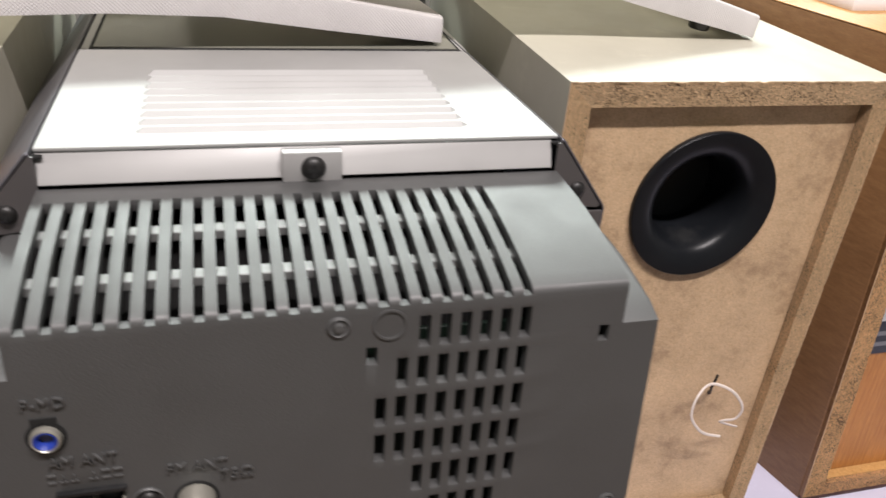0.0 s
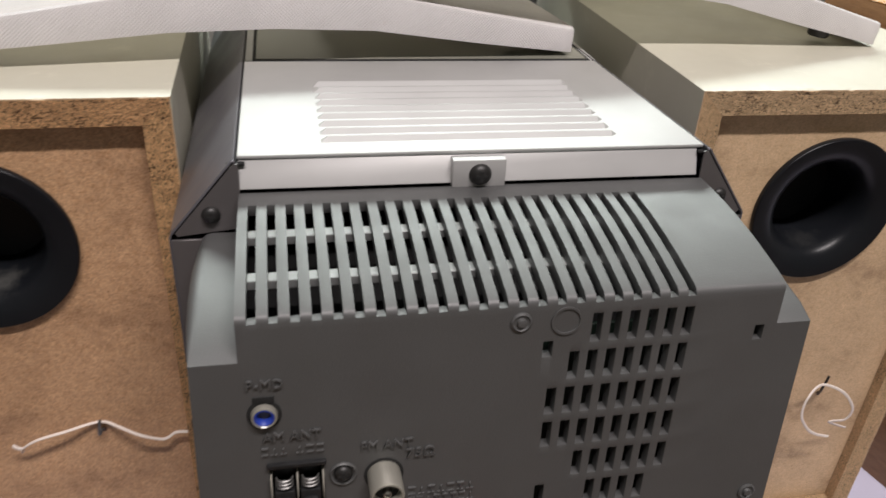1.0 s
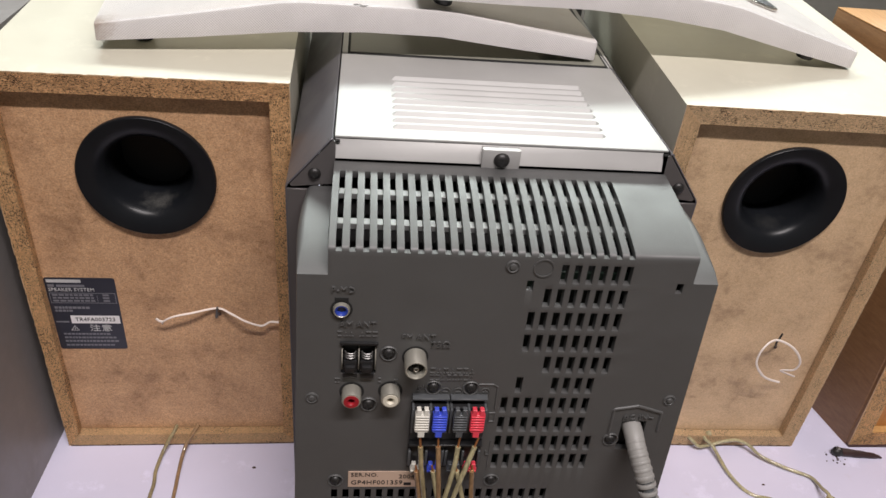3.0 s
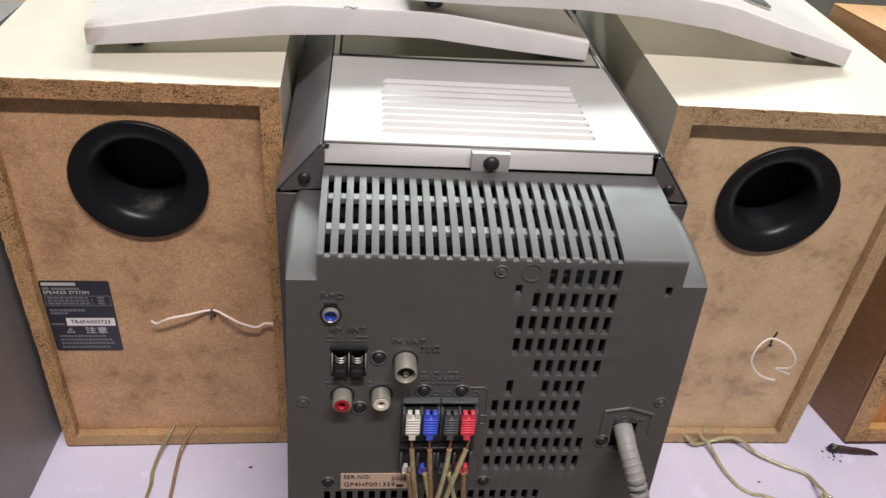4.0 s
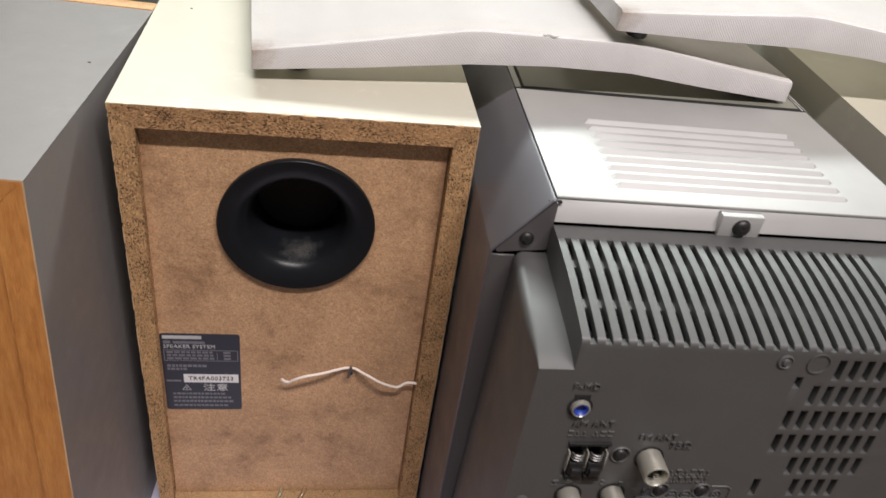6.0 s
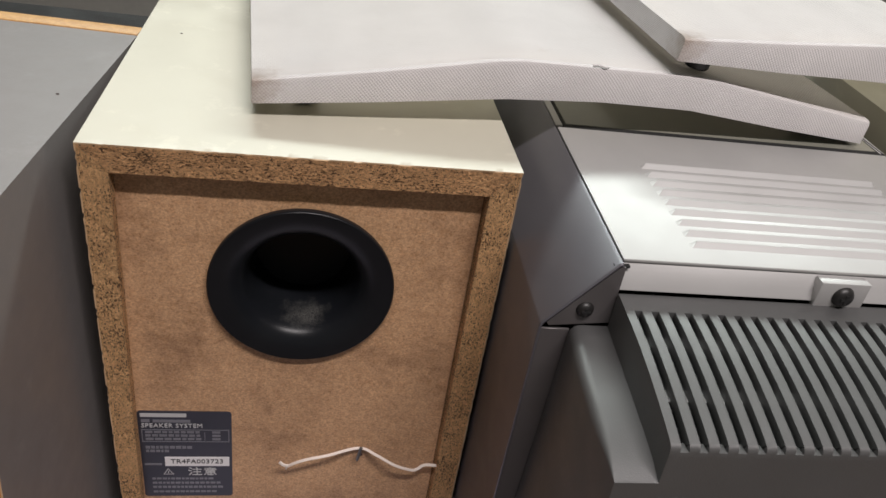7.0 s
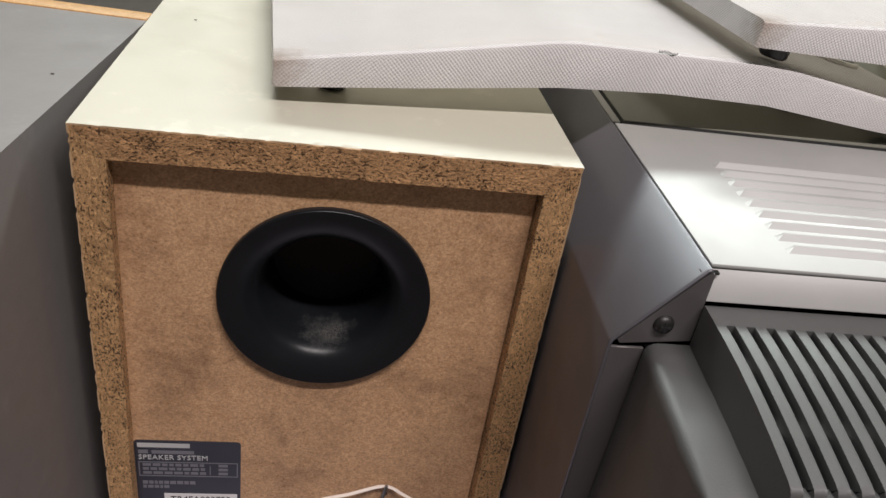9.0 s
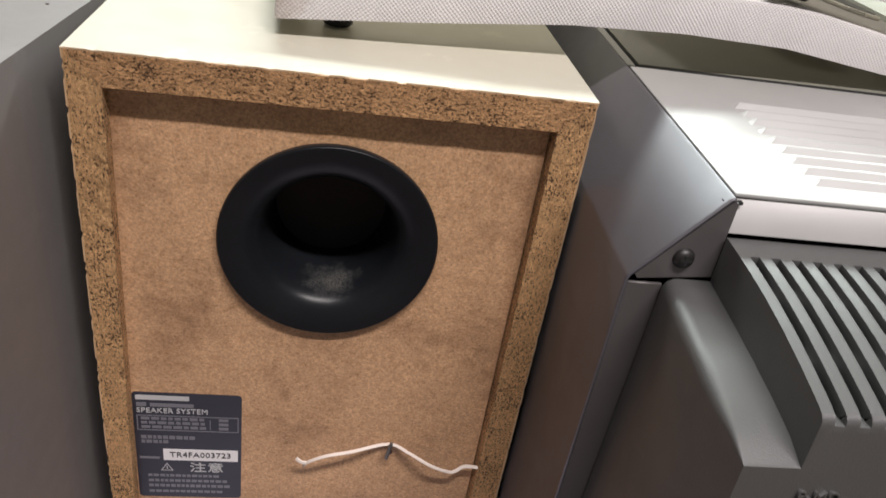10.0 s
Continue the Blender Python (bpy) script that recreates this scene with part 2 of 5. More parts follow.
TABLE_WOOD = wood("dark_table_wood", (0.13, 0.075, 0.045), (0.08, 0.045, 0.028), "x", 0.5)
CLOTH = cloth("white_grille_cloth", (0.61, 0.585, 0.58))
CLOTH_OPEN = cloth("white_grille_cloth_unbacked", (0.70, 0.672, 0.666), 0.26)
PAPER = vinyl("white_table_sheet", (0.63, 0.61, 0.76), 0.42, (0.55, 0.5, 0.55))
WALL_PAINT = plastic("wall_paint", (0.40, 0.375, 0.35), 0.9, 0.3, 0.05, 300)
CEILING_PAINT = plastic("ceiling_paint", (0.60, 0.59, 0.57), 0.9, 0.3, 0.03, 300)
FLOOR_TILE = plastic("floor_vinyl", (0.20, 0.185, 0.17), 0.5, 0.2, 0.15)
LABEL_NAVY = plastic("navy_label_film", (0.022, 0.024, 0.036), 0.35, 0.1)
LABEL_GREY = plastic("grey_label_print", (0.17, 0.17, 0.19), 0.4, 0.0)
LABEL_PALE = plastic("pale_label_print", (0.50, 0.50, 0.50), 0.4, 0.0)
LABEL_WHITE = plastic("white_label_paper", (0.80, 0.78, 0.78), 0.5, 0.05, 0.03)
INK = plastic("black_ink", (0.012, 0.012, 0.014), 0.5, 0.0)
STICKER = plastic("tan_sticker_paper", (0.55, 0.40, 0.31), 0.5, 0.05, 0.06)
TIE_WHITE = plastic("white_tie_plastic", (0.74, 0.66, 0.60), 0.5)
# colour of the rusty scrap, also of the contact shade strip under the loudspeakers
RUST_AND_SHADE = plastic("dark_rust_and_shade", (0.045, 0.018, 0.014), 0.5, 0.6, 0.5, 700)


def wire_skin(name, c):
    """Clear insulation over stranded wire: dark and bright strands under a glossy coat."""
    n = Nodes(name)
    n.bump(n.noise(400, 2), 0.1, 0.0003)
    col = n.ramp(n.noise(60, 3), (0.3, tinted(c, 0.8)), (0.7, tinted(c, 1.2)))
    strands = n.ramp(n.noise(900, 2, 0.5, n.stretched(1, 1, 0.2)), (0.32, 0.55), (0.5, 0.95), (0.68, 1.4))
    col = n.mix(col, strands, 0.6, "MULTIPLY")
    return n.done(col, 0.16, 0.0, Coat_Weight=1.0, Coat_Roughness=0.06)


WIRE_OLIVE = wire_skin("olive_clear_wire", (0.27, 0.22, 0.12))
WIRE_COPPER = wire_skin("copper_clear_wire", (0.27, 0.165, 0.085))
WIRE_PALE = wire_skin("pale_clear_wire", (0.38, 0.34, 0.20))

# ---- mesh helpers ----


def box(bm, x0, x1, y0, y1, z0, z1, mat=0):
    v = [bm.verts.new((x, y, z)) for x in (x0, x1) for y in (y0, y1) for z in (z0, z1)]
    out = []
    for f in ((0, 1, 3, 2), (4, 6, 7, 5), (0, 4, 5, 1), (2, 3, 7, 6), (0, 2, 6, 4), (1, 5, 7, 3)):
        face = bm.faces.new([v[i] for i in f])
        face.material_index = mat
        out.append(face)
    return out


def softened(bm, width, segments=2, angle=35):
    bm.normal_update()
    edges = [e for e in bm.edges if len(e.link_faces) == 2 and e.calc_face_angle(0) > radians(angle)]
    bmesh.ops.bevel(bm, geom=edges, offset=width, segments=segments, profile=0.5, affect="EDGES", clamp_overlap=True)
    return bm


def soft_box(x0, x1, y0, y1, z0, z1, r=0.001, segments=2):
    bm = bmesh.new()
    box(bm, x0, x1, y0, y1, z0, z1)
    return softened(bm, r, segments)


def lathe(profile, segments=40, axis="y", at=(0, 0, 0), bm=None):
    """Rows of (radius, place along the axis), turned round the axis."""
    bm = bm or bmesh.new()
    rings = []
    for r, h in profile:
        ring = []
        for k in range(segments):
            a = 2 * math.pi * k / segments
            c, s = r * math.cos(a), r * math.sin(a)
            p = {"y": (c, h, s), "z": (c, s, h), "x": (h, c, s)}[axis]
            ring.append(bm.verts.new(Vector(p) + Vector(at)))
        rings.append(ring)
    for a, b in zip(rings, rings[1:]):
        for k in range(segments):
            bm.faces.new((a[k], a[(k + 1) % segments], b[(k + 1) % segments], b[k]))
    bmesh.ops.remove_doubles(bm, verts=bm.verts[:], dist=1e-6)
    bmesh.ops.recalc_face_normals(bm, faces=bm.faces[:])
    return bm


def smooth_line(points, steps=8):
    """Catmull-Rom through the points."""
    p = [Vector(q) for q in points]
    p = [2 * p[0] - p[1]] + p + [2 * p[-1] - p[-2]]
    out = []
    for a, b, c, d in zip(p, p[1:], p[2:], p[3:]):
        for k in range(steps):
            t = k / steps
            out.append(0.5 * (2 * b + (c - a) * t + (2 * a - 5 * b + 4 * c - d) * t * t + (3 * b - a - 3 * c + d) * t**3))
    return out + [p[-2]]


def tube(points, radius, sides=10, steps=8, bm=None, flat=1.0, radii=None):
    """A tube along a smooth line; radii: a radius for each given point."""
    bm = bm or bmesh.new()
    line = smooth_line(points, steps)
    side = Vector((0.31, 0.17, 0.93))
    rings = []
    for i, q in enumerate(line):
        way = (line[min(i + 1, len(line) - 1)] - line[max(i - 1, 0)]).normalized()
        side = (side - way * side.dot(way)).normalized()
        up = way.cross(side)
        r = radius
        if radii:
            u = i / steps
            k = min(int(u), len(radii) - 2)
            r = radii[k] + (radii[k + 1] - radii[k]) * (u - k)
        rings.append([bm.verts.new(q + r * (math.cos(a) * side + flat * math.sin(a) * up)) for a in (2 * math.pi * k / sides for k in range(sides))])
    for a, b in zip(rings, rings[1:]):
        for k in range(sides):
            bm.faces.new((a[k], a[(k + 1) % sides], b[(k + 1) % sides], b[k]))
    bm.faces.new(rings[0][::-1])
    bm.faces.new(rings[-1])
    return bm


def linked(name, bm, materials, parent=None, smooth=True, angle=40, turned=True):
    if turned:
        bmesh.ops.recalc_face_normals(bm, faces=bm.faces[:])
    if smooth:
        for f in bm.faces:
            f.smooth = True
        for e in bm.edges:
            e.smooth = not (len(e.link_faces) == 2 and e.calc_face_angle(0) > radians(angle))
    mesh = bpy.data.meshes.new(name)
    bm.to_mesh(mesh)
    bm.free()
    for m in materials if isinstance(materials, (list, tuple)) else (materials,):
        mesh.materials.append(m)
    ob = new(name, mesh)
    ob.parent = parent
    return ob


def part(name, bm, material, parent, label="", m=None, smooth=True, turned=True):
    ob = linked(name, bm, material, parent, smooth, 40, turned)
    if m is not None:
        ob.matrix_local = m
    return tagged(ob, label)


def thing(name, label, category, m=None, group="", kind=""):
    ob = new(name)
    ob.empty_display_size = 0.02
    if m is not None:
        ob.matrix_world = m
    return tagged(ob, label, category, group, kind)


def lettering(name, text, size, material, parent, m, label="", depth=0.0003, align="CENTER", squeeze=1.0):
    """Writing as a thin mesh in the plane of m, x along the line and z out of the surface."""
    curve = bpy.data.curves.new(name, "FONT")
    curve.body, curve.size, curve.extrude = text, size, depth / 2
    curve.align_x, curve.align_y = align, "CENTER"
    curve.resolution_u = 2
    curve.space_character = 1.05
    temp = bpy.data.objects.new(name, curve)
    scene.collection.objects.link(temp)
    bpy.context.view_layer.update()
    mesh = bpy.data.meshes.new_from_object(temp.evaluated_get(bpy.context.evaluated_depsgraph_get()))
    bpy.data.objects.remove(temp)
    bpy.data.curves.remove(curve)
    mesh.transform(Matrix.Diagonal((squeeze, 1, 1, 1)))
    mesh.materials.clear()
    mesh.materials.append(material)
    ob = new(name, mesh)
    ob.parent = parent
    ob.matrix_local = m
    return tagged(ob, label)


def on_wall(x, y, z, lean=0.0):
    """Writing's pose on a face that looks to -y; lean: degrees by which its top leans back."""
    return pose(x, y, z, 90 - lean, 0, 0)


def lattice(bm, us, vs, place, skip=None, mat=0, flip=False):
    """A sheet over the lattice us x vs, without the cells for which skip(u, v) of the middle is true."""
    grid = [[None] * len(vs) for _ in us]

    def vert(i, j):
        if grid[i][j] is None:
            grid[i][j] = bm.verts.new(place(us[i], vs[j]))
        return grid[i][j]

    for i in range(len(us) - 1):
        for j in range(len(vs) - 1):
            if skip and skip((us[i] + us[i + 1]) / 2, (vs[j] + vs[j + 1]) / 2):
                continue
            ring = (vert(i, j), vert(i + 1, j), vert(i + 1, j + 1), vert(i, j + 1))
            bm.faces.new(ring[::-1] if flip else ring).material_index = mat


def between(x, table):
    """Straight-line reading of a table of (x, y) rows in rising x."""
    for (a, b), (c, d) in zip(table, table[1:]):
        if x <= c:
            return b + (d - b) * (x - a) / (c - a)
    return table[-1][1]

# ---- the room ----
TABLE_DROP = 0.75
Z0 = 0.006  # height of the sheet on the table


def raised(p):
    """Points near the table lie on the sheet, those at the terminals stay."""
    return (p[0], p[1], p[2] + Z0 * max(0.0, 1 - p[2] / 0.12))


def slab(name, x0, x1, y0, y1, z0, z1, material, label, category):
    ob = linked(name, soft_box(x0, x1, y0, y1, z0, z1, 0.002, 1), material)
    return tagged(ob, label, category, "", "structure")


slab("floor", -2.6, 2.6, -2.4, 2.9, -0.80, -0.75, FLOOR_TILE, "dark grey vinyl floor of the room", "floor")
slab("ceiling", -2.6, 2.6, -2.4, 2.9, 1.80, 1.86, CEILING_PAINT, "plain white painted ceiling", "ceiling")
slab("wall_north", -2.6, 2.6, 2.8, 2.9, -0.75, 1.80, WALL_PAINT, "plain pale painted wall", "wall")
slab("wall_south", -2.6, 2.6, -2.4, -2.3, -0.75, 1.80, WALL_PAINT, "plain pale painted wall", "wall")
slab("wall_west", -2.6, -2.5, -2.3, 2.8, -0.75, 1.80, WALL_PAINT, "plain pale painted wall", "wall")
slab("wall_east", 2.5, 2.6, -2.3, 2.8, -0.75, 1.80, WALL_PAINT, "plain pale painted wall", "wall")


def ceiling_fixture(x, y, z, long, wide):
    """A slim steel batten over a tube."""
    m = pose(x, y, z)
    f = thing("ceiling_light", "slim white batten of a fluorescent ceiling light", "light", m, "ceiling lights")
    part("batten", soft_box(-long / 2 - 0.05, long / 2 + 0.05, -wide / 2, wide / 2, 0.0, 1.80 - z, 0.004), CEILING_PAINT, f)
    return f


ceiling_fixture(0.34, 1.78, 1.72, 2.5, 0.22)
ceiling_fixture(0.10, -0.62, 1.74, 1.0, 0.08)


def build_table():
    t = thing("table", "dark wooden table partly covered with a white sheet", "table", pose(0, 0, Z0))
    part("tabletop", soft_box(-1.0, 1.0, -0.62, 0.62, -0.035, -0.0015, 0.003), TABLE_WOOD, t)
    for x in (-0.94, 0.94):
        for y in (-0.56, 0.56):
            part("leg", soft_box(x - 0.025, x + 0.025, y - 0.025, y + 0.025, -TABLE_DROP - Z0, -0.035, 0.003), TABLE_WOOD, t)
    return t


build_table()


def build_sheet():
    bm = bmesh.new()
    n = 60
    us = [-0.98 + 1.96 * i / n for i in range(n + 1)]
    vs = [-0.04 + 0.64 * i / 24 for i in range(25)]
    lattice(bm, us, vs, lambda u, v: (u, v, Z0 - 0.0004 + 0.0004 * noise.noise(Vector((u * 9, v * 9, 0)))))
    ob = linked("table_sheet", bm, PAPER)
    solid = ob.modifiers.new("thick", "SOLIDIFY")
    solid.thickness, solid.offset = 0.0008, -1
    return tagged(ob, "white lilac-tinted sheet spread over the table", "table cover")


build_sheet()

# ---- the two loudspeakers of the set ----
SPK_W, SPK_D, SPK_H, BOARD, RECESS = 0.169, 0.255, 0.2975, 0.0118, 0.0066


def rough_board(name, parent, a, b, a2, b2, depth, seed, skin, edge, long=110, wear=1.0):
    """A cabinet board seen from its sawn rear end: outer line a-b, inner line a2-b2 (x, z), mitred, running back from y = 0."""
    a, b, a2, b2 = (Vector((p[0], 0, p[1])) for p in (a, b, a2, b2))
    bm = bmesh.new()
    shift = Vector((seed * 7.3, seed * 3.1, seed * 1.7))
    rind = 0.055

    def flat(u, v):
        return (a.lerp(a2, v)).lerp(b.lerp(b2, v), u)

    def rear(u, v):
        p = flat(u, v)
        q = p * 260 + shift
        pit = max(0.0, noise.noise(q) - 0.10) * 0.0011 + max(0.0, noise.noise(q * 2.7) - 0.1) * 0.0008
        p.y = pit if v > rind else 0.0
        if v == 0:
            out = (flat(0.5, 0) - flat(0.5, 1)).normalized()
            chip = (max(0.0, noise.noise(p * 420 + shift) - 0.15) * 0.0011 + max(0.0, noise.noise(p * 90 + shift) - 0.35) * 0.0014) * wear
            p -= out * chip
            p.y = chip * 1.2
        return p

    us = [i / long for i in range(long + 1)]
    vs = [rind] + [i / 9 for i in range(1, 10)]
    lattice(bm, us, (0.0, rind), rear, mat=2)
    lattice(bm, us, vs, rear, mat=0)
    # outer skin, from the chipped edge back to the front
    stops = (0.0, 0.0035, depth)
    lattice(bm, us, stops[:2], lambda u, y: rear(u, 0) if y == 0 else flat(u, 0) + Vector((0, y, 0)), mat=1)
    lattice(bm, (0, 1), stops[1:], lambda u, y: flat(u, 0) + Vector((0, y, 0)), mat=1)
    lattice(bm, us, stops[:2], lambda u, y: rear(u, 1) if y == 0 else flat(u, 1) + Vector((0, y, 0)), mat=0)
    lattice(bm, (0, 1), stops[1:], lambda u, y: flat(u, 1) + Vector((0, y, 0)), mat=0)
    lattice(bm, (0, 1), (0, 1), lambda u, v: flat(u, v) + Vector((0, depth, 0)), mat=0)
    bmesh.ops.remove_doubles(bm, verts=bm.verts[:], dist=1e-6)
    return part(name, bm, [edge, skin, RIND], parent)


def port(parent, x, z, material):
    """Flared bass port: rounded rim, trumpet throat and a closed tube."""
    lip = RECESS - 0.0031
    prof = [(0.0397, RECESS), (0.0399, lip + 0.0010), (0.0398, lip + 0.0004), (0.0394, lip), (0.0388, lip)]
    prof += [(0.0365, lip + 0.0002), (0.0340, lip + 0.0006), (0.0315, lip + 0.0012), (0.0292, lip + 0.0022), (0.0272, lip + 0.0038), (0.0256, lip + 0.0060)]
    prof += [(0.0244, lip + 0.0092), (0.0236, lip + 0.0140), (0.0230, lip + 0.0220), (0.0227, 0.034), (0.0215, 0.037), (0.0, 0.038)]
    return part("bass_port", lathe(prof, 72, "y", (x, 0, z)), material, parent, "glossy black plastic flared bass reflex port with dust inside")


def staple(parent, x, z, proud, drop, metal, aside=0.0):
    """A bent staple: one leg comes out of its torn hole, drop below and aside, and rises to a tip that stands off the board."""
    y = RECESS
    pts = [(x + 0.0006 + aside, y + 0.0005, z - drop), (x + 0.0003 + aside * 0.4, y - proud * 0.6, z - drop * 0.62), (x - 0.0006, y - proud, z - 0.0050), (x, y - proud - 0.0004, z), (x + 0.0008, y - proud - 0.0002, z + 0.0042)]
    part("staple", tube(pts, 0.0008, 6, 5), metal, parent, "bent steel staple")
    part("torn_hole", lathe([(0.0013, -0.0003), (0.0008, -0.0004), (0.0, -0.0002)], 10, "y", (x + 0.0010 + aside, y - 0.0001, z - drop)), RUST_AND_SHADE, parent)


def twist_tie(parent, paths, dx=0.0, dz=0.0, dy=0.0):
    bm = bmesh.new()
    for p in paths:
        tube([(x + dx, y + dy, z + dz) for x, y, z in p], 0.0009, 8, 6, bm, 0.6)
    part("twist_tie", bm, TIE_WHITE, parent, "white plastic twist tie held by the staple")


def loudspeaker(name, m, seed, label, aside=0.0, w=SPK_W, skin=BACK, edges=(CHIP, CHIP_UP, CHIP_LOW)):
    s = thing(name, label, "speaker", m, "loudspeakers of the stereo set")
    h, t = SPK_H, BOARD
    rough_board("top_panel", s, (0, h), (w, h), (t if aside else 0.0110, h - t), (w - t, h - t), SPK_D, seed, CREAM, edges[0])
    rough_board("bottom_panel", s, (w, 0), (0, 0), (w - t, t), (t if aside else 0.0088, t), SPK_D, seed + 1, CREAM, edges[2], wear=0.3)
    low, top = (0.0088, 0.0110) if aside == 0 else (t, t)
    rough_board("side_panel", s, (0, 0), (0, h), (low, t), (top, h - t), SPK_D, seed + 2, CREAM, edges[1], 190, 1.3 if seed < 5 else 0.5)
    rough_board("side_panel", s, (w, h), (w, 0), (w - t, h - t), (w - t, t), SPK_D, seed + 3, CREAM, edges[1], 190, 0.5)
    bm = bmesh.new()
    hole = (SPK_W / 2 - 0.0005 + aside, 0.2314, 0.0372)
    g = 0.0006
    x0, x1, z0, z1 = low + g - hole[0], w - t - g - hole[0], t + g - hole[1], h - t - g - hole[1]
    turns = sorted([2 * math.pi * k / 48 - math.pi + 0.01 for k in range(48)] + [math.atan2(z, x) for x in (x0, x1) for z in (z0, z1)])
    inner, outer = [], []
    for a in turns:
        c, d = math.cos(a), math.sin(a)
        far = min((x1 if c > 0 else x0) / c if abs(c) > 1e-6 else 9, (z1 if d > 0 else z0) / d if abs(d) > 1e-6 else 9)
        inner.append(bm.verts.new((hole[0] + hole[2] * c, RECESS, hole[1] + hole[2] * d)))
        outer.append(bm.verts.new((hole[0] + far * c, RECESS, hole[1] + far * d)))
    for k in range(len(turns)):
        n = (k + 1) % len(turns)
        bm.faces.new((inner[k], inner[n], outer[n], outer[k]))
    back = part("back_panel", bm, skin, s, "tan particle board back panel with faint stains", smooth=False)
    solid = back.modifiers.new("thick", "SOLIDIFY")
    solid.thickness, solid.offset = 0.005, 0
    back.location.y += 0.0025
    # thin dark strip added as the contact shade where the cabinet meets the sheet
    part("base_strip", soft_box(0.0015, w - 0.0015, -0.0003, SPK_D - 0.002, -0.0002, 0.0012, 0.0003, 1), RUST_AND_SHADE, s, "dark strip for the contact shade along the lower edge")
    part("front_baffle", soft_box(t, w - t, SPK_D - 0.016, SPK_D - 0.001, t, h - t, 0.001), SLATE_PLASTIC, s)
    port(s, hole[0], hole[1], PORT_DUSTY if aside == 0 else PORT_BLACK)
    return s


SPK_L = pose(-0.2728, 0.1232, Z0, 0, 0, 1.2)
SPK_R = pose(0.1238, 0.1262, Z0, 0, 0, -0.6)
left_speaker = loudspeaker("loudspeaker", SPK_L, 1, "cream loudspeaker with particle board back and navy rating label")
right_speaker = loudspeaker("loudspeaker", SPK_R, 11, "cream loudspeaker with particle board back beside the brown cabinet", 0.0013, 0.1732, BACK_PALE, (CHIP_PALE, CHIP_PALE_UP, CHIP_PALE_LOW))


def rating_label(parent):
    """Navy film with a white serial strip; lines too small to read are bars."""
    y, x0, x1, z0, z1, k1 = RECESS, 0.0100, 0.0535, 0.0930, 0.1546, 1.052
    bm = bmesh.new()
    corner, ring = 0.0017, []
    for cx, cz, a0 in ((x1 - corner, z1 - corner, 0), (x0 + corner, z1 - corner, 90), (x0 + corner, z0 + corner, 180), (x1 - corner, z0 + corner, 270)):
        for k in range(6):
            a = radians(a0 + 18 * k)
            ring.append((cx + corner * math.cos(a), cz + corner * math.sin(a)))
    front = [bm.verts.new((a, y - 0.0003, b)) for a, b in ring]
    rear = [bm.verts.new((a, y + 0.0001, b)) for a, b in ring]
    bm.faces.new(front)
    for k in range(len(ring)):
        m = (k + 1) % len(ring)
        bm.faces.new((front[k], front[m], rear[m], rear[k]))
    lab = part("rating_label", bm, LABEL_NAVY, parent, "navy rating label with a white serial strip", smooth=False)
    d = y - 0.0004

    def bar(a, b, c, e, mat=LABEL_GREY, name="print_bar"):
        bm = bmesh.new()
        box(bm, x0 + a * k1, x0 + b * k1, d, d + 0.0002, z1 - e * k1, z1 - c * k1)
        part(name, bm, mat, lab)

    bar(0.0013, 0.0214, 0.0014, 0.0037, LABEL_PALE, "brand_bar")
    bar(0.0015, 0.0052, 0.0052, 0.0072)
    bar(0.0066, 0.0230, 0.0054, 0.0072)
    lettering("print_line", "SPEAKER SYSTEM", 0.0038, LABEL_PALE, lab, on_wall(x0 + 0.0014, d, z1 - 0.0098), "", 0.0002, "LEFT", 0.95)
    for a, b, c, e in ((0.0012, 0.0402, 0.0118, 0.0122), (0.0012, 0.0402, 0.0196, 0.0200), (0.0012, 0.0016, 0.0122, 0.0196), (0.0398, 0.0402, 0.0122, 0.0196), (0.0290, 0.0293, 0.0136, 0.0190)):
        bar(a, b, c, e, LABEL_GREY, "rule")
    for row in range(3):
        c = 0.0128 + row * 0.0023
        x = 0.0028
        while x < 0.0270:
            k = random.uniform(0.001, 0.0036)
            bar(x, min(x + k, 0.0275), c, c + 0.0014)
            x += k + 0.0007
        bar(0.0325, 0.0362, c, c + 0.0014)
    for c, e, n in ((0.0228, 0.0246, 0.022), (0.0254, 0.0270, 0.0130), (0.0450, 0.0463, 0.030), (0.0480, 0.0494, 0.036), (0.0510, 0.0525, 0.036), (0.0545, 0.0558, 0.033)):
        x = 0.0024 if c < 0.04 else 0.0040
        while x < n:
            k = random.uniform(0.0010, 0.0024)
            bar(x, x + k, c, e)
            x += k + 0.0005
    bar(0.0105, 0.0400, 0.0302, 0.0366, LABEL_WHITE, "serial_strip")
    lettering("serial", "TR4FA003723", 0.0043, INK, lab, on_wall(x0 + 0.0265, d - 0.0001, z1 - 0.0351), "", 0.0002, "CENTER", 0.98)
    bar(0.0012, 0.0090, 0.0348, 0.0360)
    lettering("caution_word", "注意", 0.0063, LABEL_PALE, lab, on_wall(x0 + 0.0289, d, z1 - 0.0430), "", 0.0002, "CENTER", 1.15)
    bm = bmesh.new()
    cx, cz = x0 + 0.0123, z1 - 0.0433
    tri = [(cx + r * math.sin(a), cz + r * math.cos(a)) for r in (0.0031, 0.0023) for a in (0, 2.0944, 4.1888)]
    v = [bm.verts.new((x, d, z)) for x, z in tri]
    for k in range(3):
        bm.faces.new((v[k], v[(k + 1) % 3], v[3 + (k + 1) % 3], v[3 + k]))
    box(bm, cx - 0.0002, cx + 0.0002, d, d + 0.0001, cz - 0.0007, cz + 0.0011)
    part("warning_sign", bm, LABEL_PALE, lab, smooth=False)


